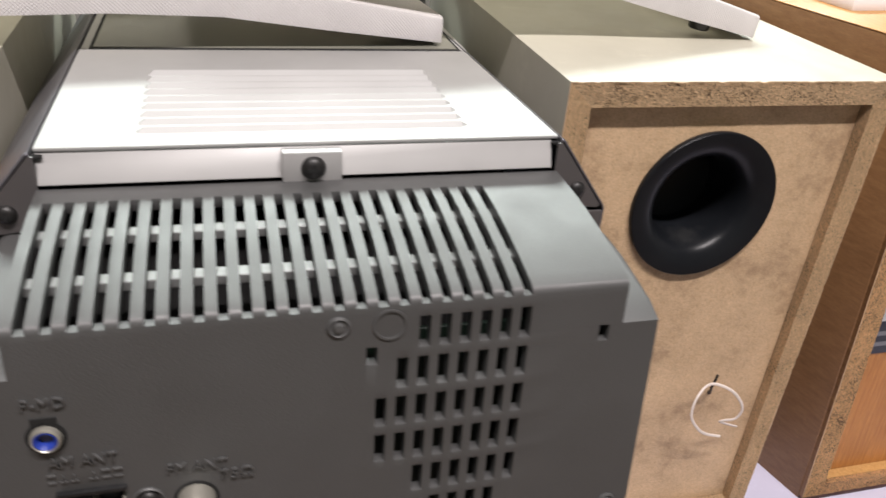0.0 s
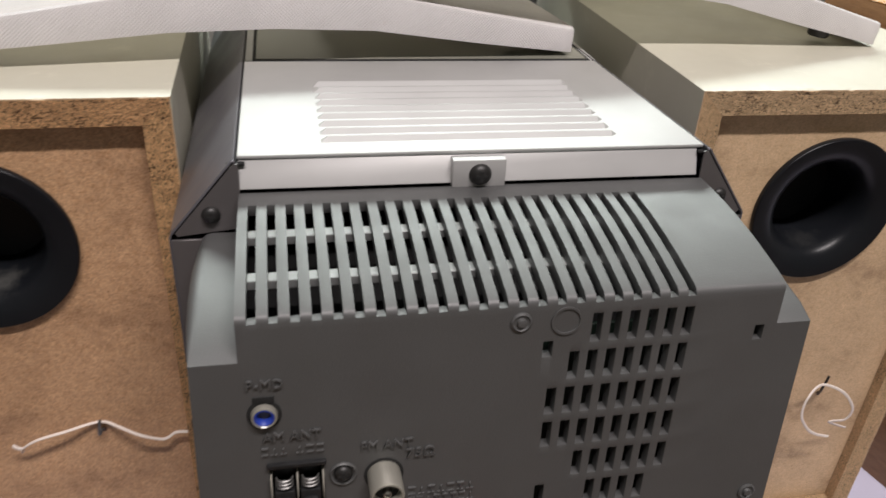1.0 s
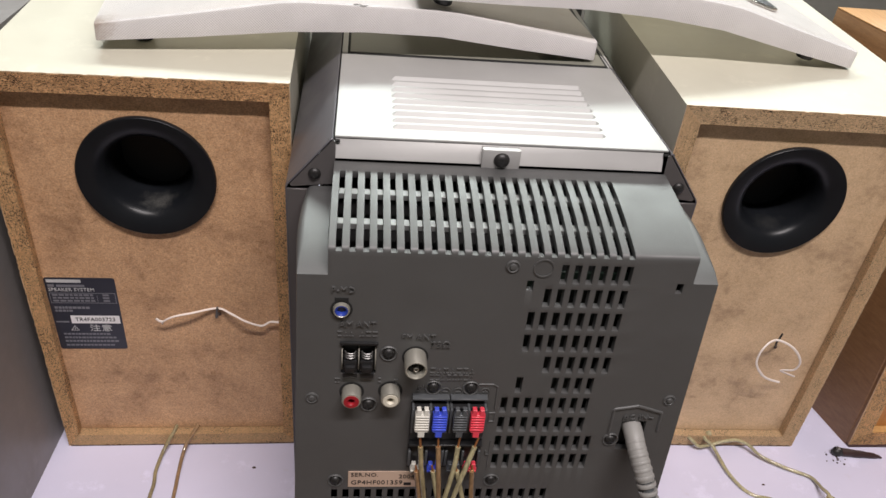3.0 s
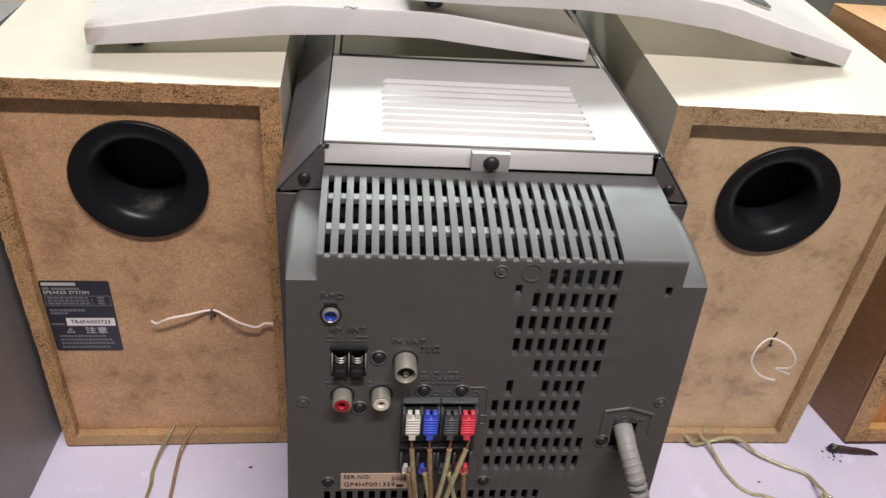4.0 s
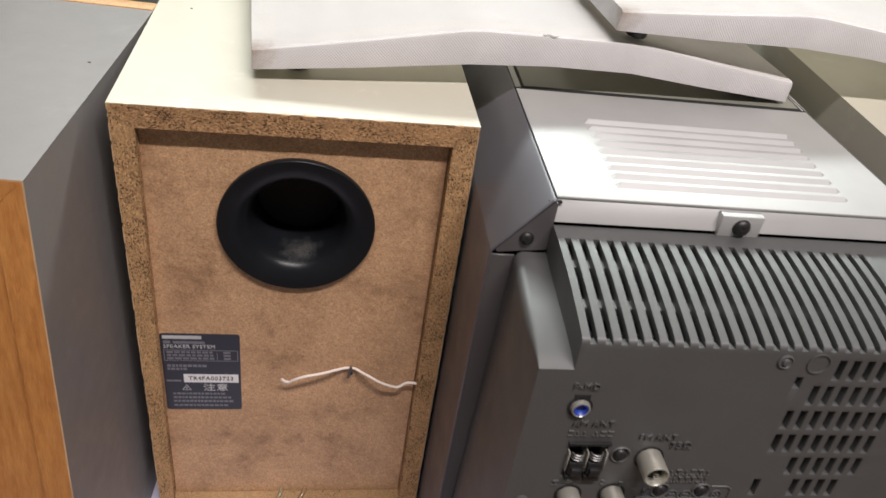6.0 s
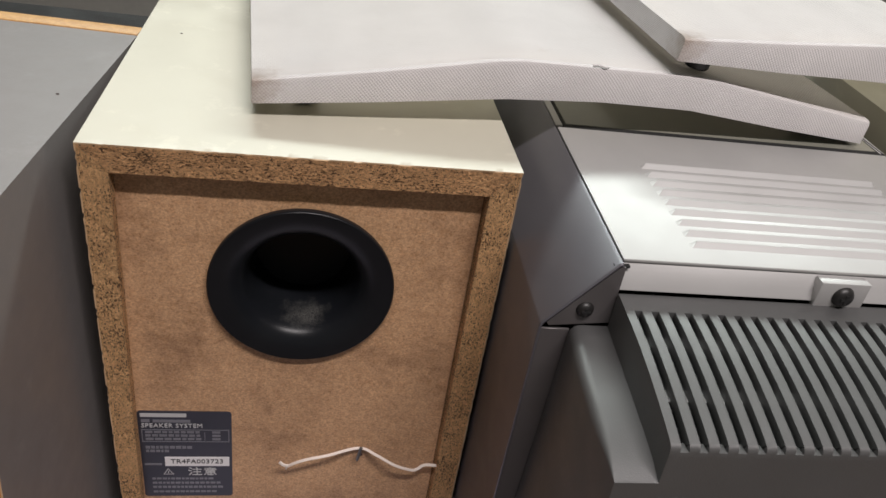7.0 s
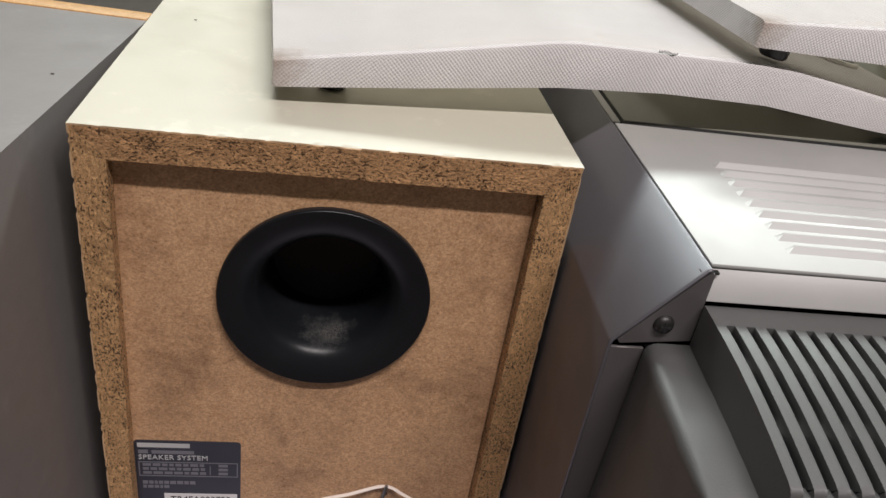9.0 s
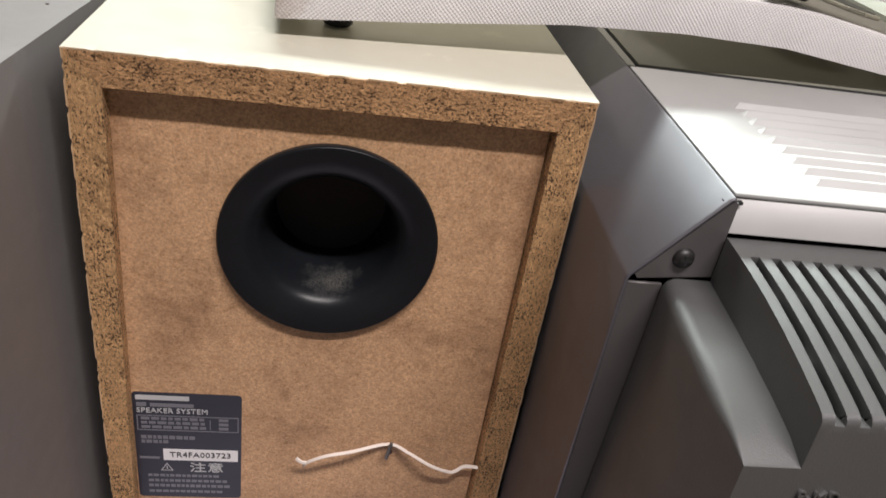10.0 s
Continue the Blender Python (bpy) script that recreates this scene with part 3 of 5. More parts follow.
rating_label(left_speaker)
staple(left_speaker, 0.1165, 0.1302, 0.0040, 0.0052, SPRING_STEEL)
twist_tie(left_speaker, [
    [(0.0800, 0.0020, 0.1256), (0.0808, 0.0005, 0.1288), (0.0850, -0.0005, 0.1326), (0.0905, -0.0005, 0.1350), (0.1000, 0.0005, 0.1366), (0.1160, 0.0050, 0.1372), (0.1250, 0.0020, 0.1352), (0.1345, -0.0010, 0.1312), (0.1435, 0.0000, 0.1264), (0.1470, 0.0010, 0.1261), (0.1510, 0.0020, 0.1280), (0.1585, 0.0010, 0.1284)],
    [(0.0810, 0.0005, 0.1290), (0.0788, 0.0004, 0.1296), (0.0766, 0.0010, 0.1312)],
], 0.0005, -0.006)
staple(right_speaker, 0.1182, 0.1216, 0.0095, 0.0176, SCREW_BLACK, 0.0062)
twist_tie(right_speaker, [
    [(0.1345, 0.0010, 0.0842), (0.1240, 0.0005, 0.0880), (0.1160, -0.0005, 0.0945), (0.1085, -0.0010, 0.1060), (0.1100, 0.0005, 0.1180), (0.1200, 0.0045, 0.1232), (0.1330, 0.0010, 0.1190), (0.1415, -0.0010, 0.1080), (0.1410, 0.0000, 0.0985), (0.1340, 0.0010, 0.0968), (0.1320, 0.0015, 0.0955), (0.1400, 0.0020, 0.0915), (0.1450, 0.0020, 0.0895)],
], -0.0042, -0.0028, -0.0085)

# ---- the stereo unit ----
CX = 0.0078
unit = thing("stereo_unit", "silver mini stereo unit with a vented grey plastic back", "stereo", pose(CX, 0, 0))
PLATE_TOP, LEDGE = 0.2766, 0.2660


def plate_y(z):
    return 0.07 * (z - 0.2)


def half(z, side=-1):
    return 0.0990 + (LEDGE - z) * 0.022 if side < 0 else 0.1010 + (LEDGE - z) * 0.024


CROWN = [(plate_y(PLATE_TOP), PLATE_TOP), (0.00552, 0.2787), (0.0058, 0.2798), (0.0067, 0.2808), (0.0086, 0.2815), (0.0120, 0.2823), (0.0200, 0.2840), (0.0300, 0.2858), (0.0420, 0.2874), (0.0520, 0.2882), (0.0625, 0.2887), (0.0690, 0.2889)]
SHOULDER = [(0.00462, 0.2660), (0.0070, 0.2670), (0.0120, 0.2690), (0.0220, 0.2710), (0.0340, 0.2726), (0.0480, 0.2736), (0.0690, 0.2738)]
CHEEK = {-1: 0.0850, 1: 0.0884}
VENTS = {0: range(3, 9), 1: range(2, 9), 2: range(1, 9), 3: range(1, 9), 4: range(3, 9), 5: (1, 4, 5, 6, 7), 6: range(0, 8), 7: range(0, 8), 8: range(0, 9), 9: range(0, 9), 11: range(-16, 6)}


def vent_top(row):
    return 0.2748 - 0.01368 * row


def build_rear_cover():
    bm = bmesh.new()
    sw, first, pitch = 0.0028, -0.0726 - CX, 0.13590 / 22
    slots = [first + pitch * k for k in range(23)]
    cuts = {round(s + d, 6) for s in slots for d in (-sw / 2, sw / 2)}
    ys = [plate_y(LEDGE)] + sorted({y for y, _ in CROWN} | {y for y, _ in SHOULDER[1:]} | {0.0600})
    rows = ys[1:]

    def crown(u, v):
        return (u, v, between(v, CROWN))

    def slot(u, v):
        return 0.00552 < v < 0.0598 and any(abs(u - s) < sw / 2 for s in slots)

    # the flat back with its vents
    xs, holes = {-CHEEK[-1], CHEEK[1]}, []
    zs = {PLATE_TOP, LEDGE, 0.012}
    for row, ks in VENTS.items():
        top = vent_top(row)
        zs |= {top, top - 0.0105}
        for k in ks:
            x = 0.0138 + 0.0062 * k - CX
            holes.append((x - 0.0017, x + 0.0017, top - 0.0105, top))
    holes += [(0.0153 - CX, 0.0186 - CX, 0.2596, 0.2656), (0.0884 - CX, 0.0918 - CX, 0.2602, 0.2659), (0.0800 - CX, 0.0935 - CX, 0.1555, 0.1765), (-0.0705 - CX, -0.0535 - CX, 0.2075, 0.2275)]
    for x0, x1, z0, z1 in holes:
        xs |= {x0, x1}
        zs |= {z0, z1}
    xs, zs = sorted(xs | cuts), sorted(zs)
    lattice(bm, [x for x in xs if -CHEEK[-1] - 1e-9 < x < CHEEK[1] + 1e-9], rows, crown, slot)
    edge = [-1.0] + [x for x in xs if -CHEEK[-1] - 1e-9 < x < CHEEK[1] + 1e-9] + [1.0]

    def flat(u, v):
        return (u * half(v, u) if abs(u) == 1.0 else u, plate_y(v), v)

    def gone(u, v):
        if v > LEDGE and not -CHEEK[-1] < u < CHEEK[1]:
            return True
        return any(a < u < b and c < v < d for a, b, c, d in holes)

    lattice(bm, edge, zs, flat, gone)
    # shoulders with a rounded outer edge, cheeks and sides
    def fillet(v):
        return 0.0002 + 0.0038 * min(1.0, max(0.0, (v - ys[0]) / 0.020))

    def rounded(t, v):
        drop = 0.0 if v == ys[0] else fillet(v) - 0.0002
        return between(v, SHOULDER) - drop * (1 - math.sqrt(max(0.0, 1 - t * t)))

    def bulge(v):
        return 0.0021 * math.sin(math.pi * min(1.0, max(0.0, (v - ys[0]) / (0.0690 - ys[0]))))

    for s in (-1, 1):
        lattice(bm, (-1, 0, 0.38, 0.7, 0.92, 1), ys, lambda u, v: (s * (CHEEK[s] + 0.5 * bulge(v) if u < 0 else half(LEDGE, s) + bulge(v) - fillet(v) * (1 - u)), v, rounded(max(u, 0), v)), flip=s < 0)
        lattice(bm, (0, 1), ys, lambda u, v: (s * (CHEEK[s] + 0.5 * bulge(v) * (1 - u)), v, between(v, SHOULDER) * (1 - u) + u * (LEDGE if v == ys[0] else between(v, CROWN))), flip=s > 0)
        lattice(bm, zs[: zs.index(LEDGE) + 1], ys, lambda z, v: (s * (half(z, s) + bulge(v)), plate_y(z) if v == ys[0] else v, rounded(1, v) if z == LEDGE else z), flip=s > 0)
    lattice(bm, (-1, 1), (0, 1), lambda u, v: (u * half(0.012, u), plate_y(0.012) * (1 - v) + 0.0690 * v, 0.012), flip=True)
    bmesh.ops.remove_doubles(bm, verts=bm.verts[:], dist=1e-5)
    cover = part("rear_cover", bm, GREY_PLASTIC, unit, "grey moulded plastic rear cover with rows of vents", smooth=True, turned=False)
    solid = cover.modifiers.new("wall", "SOLIDIFY")
    solid.thickness, solid.offset = 0.0040, -1
    bev = cover.modifiers.new("edges", "BEVEL")
    bev.width, bev.segments, bev.limit_method, bev.angle_limit = 0.0006, 2, "ANGLE", radians(40)
    bev.use_clamp_overlap = True
    split = cover.modifiers.new("crease", "EDGE_SPLIT")
    split.split_angle = radians(38)
    return cover


rear_cover = build_rear_cover()


def lid_taper(p):
    """The right edge of the top runs in a little towards the front."""
    return max(0.0, p.y - 0.0732) * 0.042 if p.x > 0 else 0.0


def build_case():
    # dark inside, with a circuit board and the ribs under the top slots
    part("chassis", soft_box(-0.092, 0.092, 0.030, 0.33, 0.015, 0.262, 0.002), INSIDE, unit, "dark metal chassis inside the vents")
    part("circuit_board", soft_box(-0.01, 0.075, 0.022, 0.0236, 0.10, 0.258, 0.0003, 1), BOARD_GREEN, unit)
    for y in (0.0268, 0.0488):
        z = between(y, CROWN) - 0.0016
        part("slot_rib", soft_box(-0.0835, 0.0735, y - 0.0026, y + 0.0026, z - 0.0056, z - 0.0025, 0.0003, 1), RIB_METAL, rear_cover)
    # lid with lip, louvres and the screw tab
    bm = bmesh.new()
    box(bm, -0.0850, 0.0890, 0.0732, 0.1806, 0.2996, 0.3010)
    for v in bm.verts:
        v.co.x -= lid_taper(v.co)
    lid = part("lid", softened(bm, 0.0005, 2), LID_WHITE, unit, "silver-white painted steel top plate with pressed louvres")
    bm = bmesh.new()
    box(bm, -0.0848, 0.0868, 0.0738, 0.0748, 0.2896, 0.2994)
    for v in bm.verts:
        v.co.y -= (0.2994 - v.co.z) * 0.40
    part("lid_lip", softened(bm, 0.0003, 1), LID_WHITE, lid)
    for x in (-0.0854, 0.0894):
        bm = bmesh.new()
        box(bm, x - 0.0008, x + 0.0008, 0.0734, 0.3500, 0.2960, 0.2994)
        for v in bm.verts:
            v.co.x -= lid_taper(v.co)
        part("lid_seam", softened(bm, 0.0002, 1), INSIDE, lid)
        part("corner_slit", soft_box(x - 0.0030, x + 0.0030, 0.0716, 0.0734, 0.2980, 0.2990, 0.0002, 1), INSIDE, lid)
    for k in range(9):
        y = 0.0852 + 0.00764 * k
        bm = bmesh.new()
        a, b = -0.0558, 0.0580
        ends = (a, a + 0.0024, b - 0.0024, b)
        rise = (0.0, 1.0, 1.0, 0.0)
        rows = []
        for dy, dz in ((-0.0022, -0.0001), (0.0001, 0.0014), (0.0006, 0.0016), (0.0010, 0.0013), (0.0009, 0.0)):
            rows.append([bm.verts.new((x, y + dy, 0.3010 + dz * k)) for x, k in zip(ends, rise)])
        for low, high in zip(rows, rows[1:]):
            for i in range(3):
                bm.faces.new((low[i], low[i + 1], high[i + 1], high[i]))
        bmesh.ops.remove_doubles(bm, verts=bm.verts[:], dist=1e-6)
        part("louvre", bm, LID_WHITE, lid, smooth=False)
    part("screw_tab", soft_box(-0.0102, 0.0096, 0.0682, 0.0732, 0.2884, 0.2992, 0.0005), LID_WHITE, lid)
    # smoked disc cover behind the louvred plate
    part("lid_frame", soft_box(-0.0850, 0.0866, 0.1836, 0.3500, 0.2960, 0.3004, 0.0006), LID_WHITE, unit)
    gasket = soft_box(-0.0816, 0.0832, 0.1808, 0.3300, 0.2970, 0.3007, 0.0003)
    part("window_gasket", gasket, INSIDE, unit, "black gap line round the smoked cover")
    part("disc_cover", soft_box(-0.0800, 0.0816, 0.1845, 0.3280, 0.2970, 0.3010, 0.0002), GLASS_DARK, unit, "smoked olive-grey glossy disc cover")
    # folded side panels: bevel, side, rear flange and corner gusset
    for s, top, low in ((-1, 0.0004, 0.0002), (1, 0.0040, 0.0017)):
        bm = bmesh.new()
        prof = [(0.0853 + top, 0.2990), (0.0856 + top, 0.3004), (0.0864 + top, 0.3000), (0.1088 + low, 0.2732), (0.1094 + low, 0.2718), (0.1094 + low, 0.0090)]
        lattice(bm, list(range(len(prof))), (0.0700, 0.0712, 0.2, 0.35), lambda u, v: (s * prof[u][0] - (lid_taper(Vector((s, v, 0))) if u < 3 else 0.0), v, prof[u][1]))
        side = part("side_panel", bm, SILVER, unit, "silver-grey painted steel side panel with a wide bevel")
        solid = side.modifiers.new("wall", "SOLIDIFY")
        solid.thickness, solid.offset = 0.0008, 0
        bm = bmesh.new()
        v = [bm.verts.new((s * x, 0.0704, z)) for x, z in ((0.0842 + top, 0.2992), (0.0856 + top, 0.2996), (0.1075 + low, 0.2736), (0.1066 + low, 0.2724), (0.0842 + top, 0.2748))]
        bm.faces.new(v)
        gus = part("gusset", bm, FOLD, side, smooth=False)
        solid = gus.modifiers.new("wall", "SOLIDIFY")
        solid.thickness, solid.offset = 0.0009, 0
        part("rear_flange", soft_box(*sorted((s * 0.0985, s * (0.1092 + low))), 0.0700, 0.0711, 0.0095, 0.2708, 0.0002, 1), FOLD, side)
        screw(side, s * (0.0950 if s < 0 else 0.0984), 0.0700, 0.2804, 0.0033)
    part("bottom_plate", soft_box(-0.108, 0.108, 0.05, 0.35, 0.009, 0.0118, 0.001), SILVER, unit)
    part("front_panel", soft_box(-0.1085, 0.1085, 0.350, 0.372, 0.009, 0.300, 0.004), SILVER, unit)
    for x in (-0.085, 0.085):
        for y in (0.03, 0.33):
            part("foot", lathe([(0.0, 0.0), (0.008, 0.0), (0.009, 0.001), (0.009, 0.006), (0, 0.006)], 20, "z", (x, y, Z0)), BLACK_PLASTIC, unit)


def screw(parent, x, y, z, r, material=None, lean=0.0):
    """Pan-head cross screw whose head looks to -y."""
    prof = [(0.0, -0.62 * r), (0.45 * r, -0.58 * r), (0.8 * r, -0.42 * r), (r, -0.08 * r), (r, 0.0), (0, 0.0)]
    sc = part("screw", lathe(prof, 20, "y"), material or SCREW_BLACK, parent, "black cross-head screw", pose(x, y, z, -lean))
    bm = bmesh.new()
    a, b = 0.5 * r, 0.13 * r
    box(bm, -a, a, -0.66 * r, -0.3 * r, -b, b)
    box(bm, -b, b, -0.655 * r, -0.3 * r, -a, a)
    part("cross_slot", bm, INSIDE, sc, smooth=False)
    return sc


build_case()
screw(unit, 0.0, 0.0682, 0.2936, 0.0042)
LEAN = 4.0


def at_plate(x, z, out=0.0):
    """Pose on the back at world x and height z, its -y looking out."""
    return pose(x - CX, plate_y(z) - out, z, -LEAN)


def boss(x, z, r=0.0034):
    prof = [(r, 0.0006), (r, -0.0005), (r - 0.0006, -0.0009), (r - 0.0011, -0.0004), (0.0016, -0.0004), (0.0013, -0.0014), (0.0, -0.0016)]
    part("boss", lathe(prof, 28), GREY_PLASTIC, rear_cover, "", at_plate(x, z))


for x, z in ((-0.0848, 0.1916), (0.1024, 0.1920), (0.0074, 0.2734)):
    boss(x, z)
part("ring_mark", lathe([(0.0050, 0.0005), (0.0050, -0.0005), (0.0043, -0.0005), (0.0043, 0.0002)], 36), GREY_PLASTIC, rear_cover, "", at_plate(0.0221, 0.2728))
for x, z in ((-0.0475, 0.2209), (-0.0563, 0.1876), (-0.0239, 0.1993), (-0.0046, 0.1992), (-0.0725, 0.1317), (0.0758, 0.1634), (0.0135, 0.1318)):
    s = screw(unit, x - CX, plate_y(z), z, 0.0031, None, LEAN)
    part("seat", lathe([(0.0045, 0.0004), (0.0045, -0.0005), (0.0041, -0.0009), (0.0035, -0.0005), (0.0035, 0.0003)], 28), GREY_PLASTIC, rear_cover, "", at_plate(x, z))


def jack_blue():
    j = part("minijack", lathe([(0.0040, 0.004), (0.0041, -0.0008), (0.0038, -0.0020), (0.0033, -0.0023), (0.0028, -0.0017)], 32), SOCKET_METAL, unit, "blue-ringed portable player jack", at_plate(-0.0708, 0.2470))
    part("blue_ring", lathe([(0.0031, -0.0014), (0.0030, -0.0021), (0.0027, -0.0022), (0.0021, -0.0013), (0.0017, -0.0004), (0.0015, 0.006), (0, 0.006)], 28), DEEP_BLUE, j)
    part("jack_hole", lathe([(0.0016, 0.0004), (0.0, 0.0004)], 24), INSIDE, j)
    bm = lathe([(0.0052, 0.0004), (0.0052, -0.0004), (0.0038, -0.0004)], 32)
    box(bm, -0.0032, 0.0032, -0.0004, 0.0004, 0.0040, 0.0064)
    part("jack_well", bm, INSIDE, j)


jack_blue()


def am_terminal():
    t = part("am_terminal", soft_box(-0.0086, 0.0086, 0.0050, 0.0075, -0.0105, 0.0105, 0.0006), BLACK_PLASTIC, unit, "black spring terminal for a loop antenna", at_plate(-0.0620, 0.2173))
    for x in (-0.0081, 0.0, 0.0081):
        part("divider", soft_box(x - 0.0003, x + 0.0003, -0.0022, 0.006, -0.0055, 0.0060, 0.0003, 1), PALE_PLASTIC, t)
    for x in (-0.00405, 0.00405):
        bm = bmesh.new()
        box(bm, x - 0.0032, x + 0.0032, -0.0026, 0.004, -0.0062, 0.0005)
        box(bm, x - 0.0024, x + 0.0024, -0.0044, -0.002, -0.0058, -0.0020)
        part("lever", softened(bm, 0.0005), BLACK_PLASTIC, t)
        bm = bmesh.new()
        for k in range(3):
            tube([(x + 0.0026 * math.cos(a), -0.0006 - 0.0022 * math.sin(a), 0.0022 + 0.0014 * k) for a in (0, 0.8, 1.57, 2.34, 3.14)], 0.0004, 6, 4, bm)
        part("spring", bm, SPRING_STEEL, t)
        part("lip", soft_box(x - 0.0036, x + 0.0036, -0.0026, 0.004, -0.0104, -0.0072, 0.0004), BLACK_PLASTIC, t)
    part("hood", soft_box(-0.0092, 0.0092, -0.0015, 0.004, 0.0090, 0.0106, 0.0004), BLACK_PLASTIC, t)


am_terminal()


def coax(x, z):
    prof = [(0.0055, 0.0035), (0.0055, -0.0104), (0.0052, -0.0110), (0.0047, -0.0111), (0.0043, -0.0104), (0.0041, 0.0), (0, 0.0)]
    j = part("coax_socket", lathe(prof, 40), SOCKET_METAL, unit, "pale metal coaxial aerial socket", at_plate(x, z))
    part("well", lathe([(0.0042, -0.0070), (0, -0.0070)], 28), INSIDE, j)
    part("pin", lathe([(0.0013, -0.0068), (0.0013, -0.0100), (0.0009, -0.0102), (0.0007, -0.0085), (0, -0.0085)], 20), STEEL, j)
    part("socket_hole", lathe([(0.0065, -0.0002), (0.0053, -0.0003), (0.0053, 0.0010), (0.0065, 0.0010)], 36), INSIDE, j)


coax(-0.0344, 0.2190)


def phono(x, z, ring, label):
    prof = [(0.0049, 0.0030), (0.0049, -0.0068), (0.0046, -0.0076), (0.0038, -0.0078)]
    j = part("phono_socket", lathe(prof, 36), SOCKET_METAL, unit, label, at_plate(x, z))
    part("core", lathe([(0.0039, -0.0074), (0.0038, -0.0081), (0.0021, -0.0081), (0.0016, -0.0074), (0.0016, 0.002), (0, 0.002)], 28), ring, j)
    part("socket_hole", lathe([(0.0062, -0.0002), (0.0050, -0.0003), (0.0050, 0.0010), (0.0062, 0.0010)], 36), INSIDE, j)


phono(-0.0650, 0.1960, DARK_RED, "grey phono socket with a red core")
phono(-0.0456, 0.1968, IVORY_PLASTIC, "grey phono socket with an ivory core")

TAB_X = (-0.0290, -0.0200, -0.0094, -0.0006)
TAB_MATS = (WHITE_PLASTIC, BLUE_PLASTIC, SLATE_PLASTIC, RED_PLASTIC)


def push_tab(parent, x, z, material, short=False):
    """Ribbed push lever with a notched head and a narrow foot."""
    bm = bmesh.new()
    outline = [(-0.0032, 0.0102), (-0.0008, 0.0102), (-0.0006, 0.0066), (0.0006, 0.0066), (0.0008, 0.0102), (0.0032, 0.0102), (0.0032, 0.0078), (0.0039, 0.0064), (0.0039, -0.0058), (0.0032, -0.0068), (0.0018, -0.0070), (0.0018, -0.0108), (-0.0018, -0.0108), (-0.0018, -0.0070), (-0.0032, -0.0068), (-0.0039, -0.0058), (-0.0039, 0.0064), (-0.0032, 0.0078)]
    if short:
        outline = [(a, max(b, 0.0034)) for a, b in outline if b > -0.0060]
    outline = [(a * 0.95, b * 0.88) for a, b in outline]
    front = [bm.verts.new((a, -0.0016, b)) for a, b in outline]
    rear = [bm.verts.new((a, 0.0016, b)) for a, b in outline]
    bm.faces.new(front)
    bm.faces.new(rear[::-1])
    for k in range(len(outline)):
        n = (k + 1) % len(outline)
        bm.faces.new((front[k], rear[k], rear[n], front[n]))
    tab = part("push_tab", bm, material, parent, "", pose(x, -0.0090, z, -6), smooth=False)
    bev = tab.modifiers.new("edges", "BEVEL")
    bev.width, bev.segments, bev.limit_method = 0.0003, 1, "ANGLE"
    for k in range(1 if short else 6):
        zz = 0.0045 - 0.0017 * k
        part("grip_rib", soft_box(-0.0035, 0.0035, -0.0021, -0.0012, zz - 0.00045, zz + 0.00045, 0.00025, 1), material, tab)


def speaker_terminals():
    for z, low, high, short in ((0.1785, 0.0135, 0.0112, False), (0.1465, 0.0030, 0.0150, True)):
        t = part("speaker_terminal", soft_box(-0.0345 - CX, 0.0048 - CX, -0.0050, 0.004, z - low, z + high, 0.0006), BLACK_PLASTIC, unit, "black push terminal block with white, blue, grey and red tabs")
        for x0, x1 in ((-0.0342, -0.0152), (-0.0146, 0.0044)):
            bm = bmesh.new()
            if not short:
                box(bm, x0 - CX, x1 - CX, -0.0042, 0.002, z + 0.0152, z + 0.0164)
            for q in (x0, x1 - 0.0013, (x0 + x1) / 2 - 0.0005):
                box(bm, q - CX, q + 0.0013 - CX, -0.0072, 0.002, z - 0.0060 + 0.0060 * short, z + 0.0117)
            part("collar", softened(bm, 0.0003, 1), SLATE_PLASTIC, t)
        part("ledge", soft_box(-0.0343 - CX, 0.0046 - CX, -0.0085 + 0.004 * short, 0.002, z - low - 0.0015, z - low - 0.0003, 0.0003, 1), BLACK_PLASTIC, t)
        for x, m in zip(TAB_X, TAB_MATS):
            push_tab(t, x - CX, z + 0.0050 - 0.0100 * short, m, short)
            if not short:
                part("wire_hole", lathe([(0.0024, -0.0052), (0.0024, -0.0046), (0, -0.0046)], 18, "y", (x - CX, 0, z - 0.0105)), INSIDE, t)


speaker_terminals()


def embossed(text, x, z, size, squeeze=1.0):
    lettering("embossed_word", text, size, GREY_PLASTIC, rear_cover, pose(x - CX, plate_y(z) - 0.0002, z, 90 - LEAN), "", 0.0014, "CENTER", squeeze)["kind"] = "stuff"


embossed("P-MD", -0.0702, 0.2580, 0.0046, 1.0)
embossed("AM ANT", -0.0630, 0.2382, 0.0047, 0.97)
embossed("FM ANT", -0.0335, 0.2312, 0.0047, 0.97)
embossed("75Ω", -0.0225, 0.2268, 0.0050, 1.1)
embossed("AC IN~", 0.0880, 0.1797, 0.0048, 1.05)
embossed("S", -0.0312, 0.1985, 0.0042)
embossed("L", 0.0085, 0.1530, 0.0045)


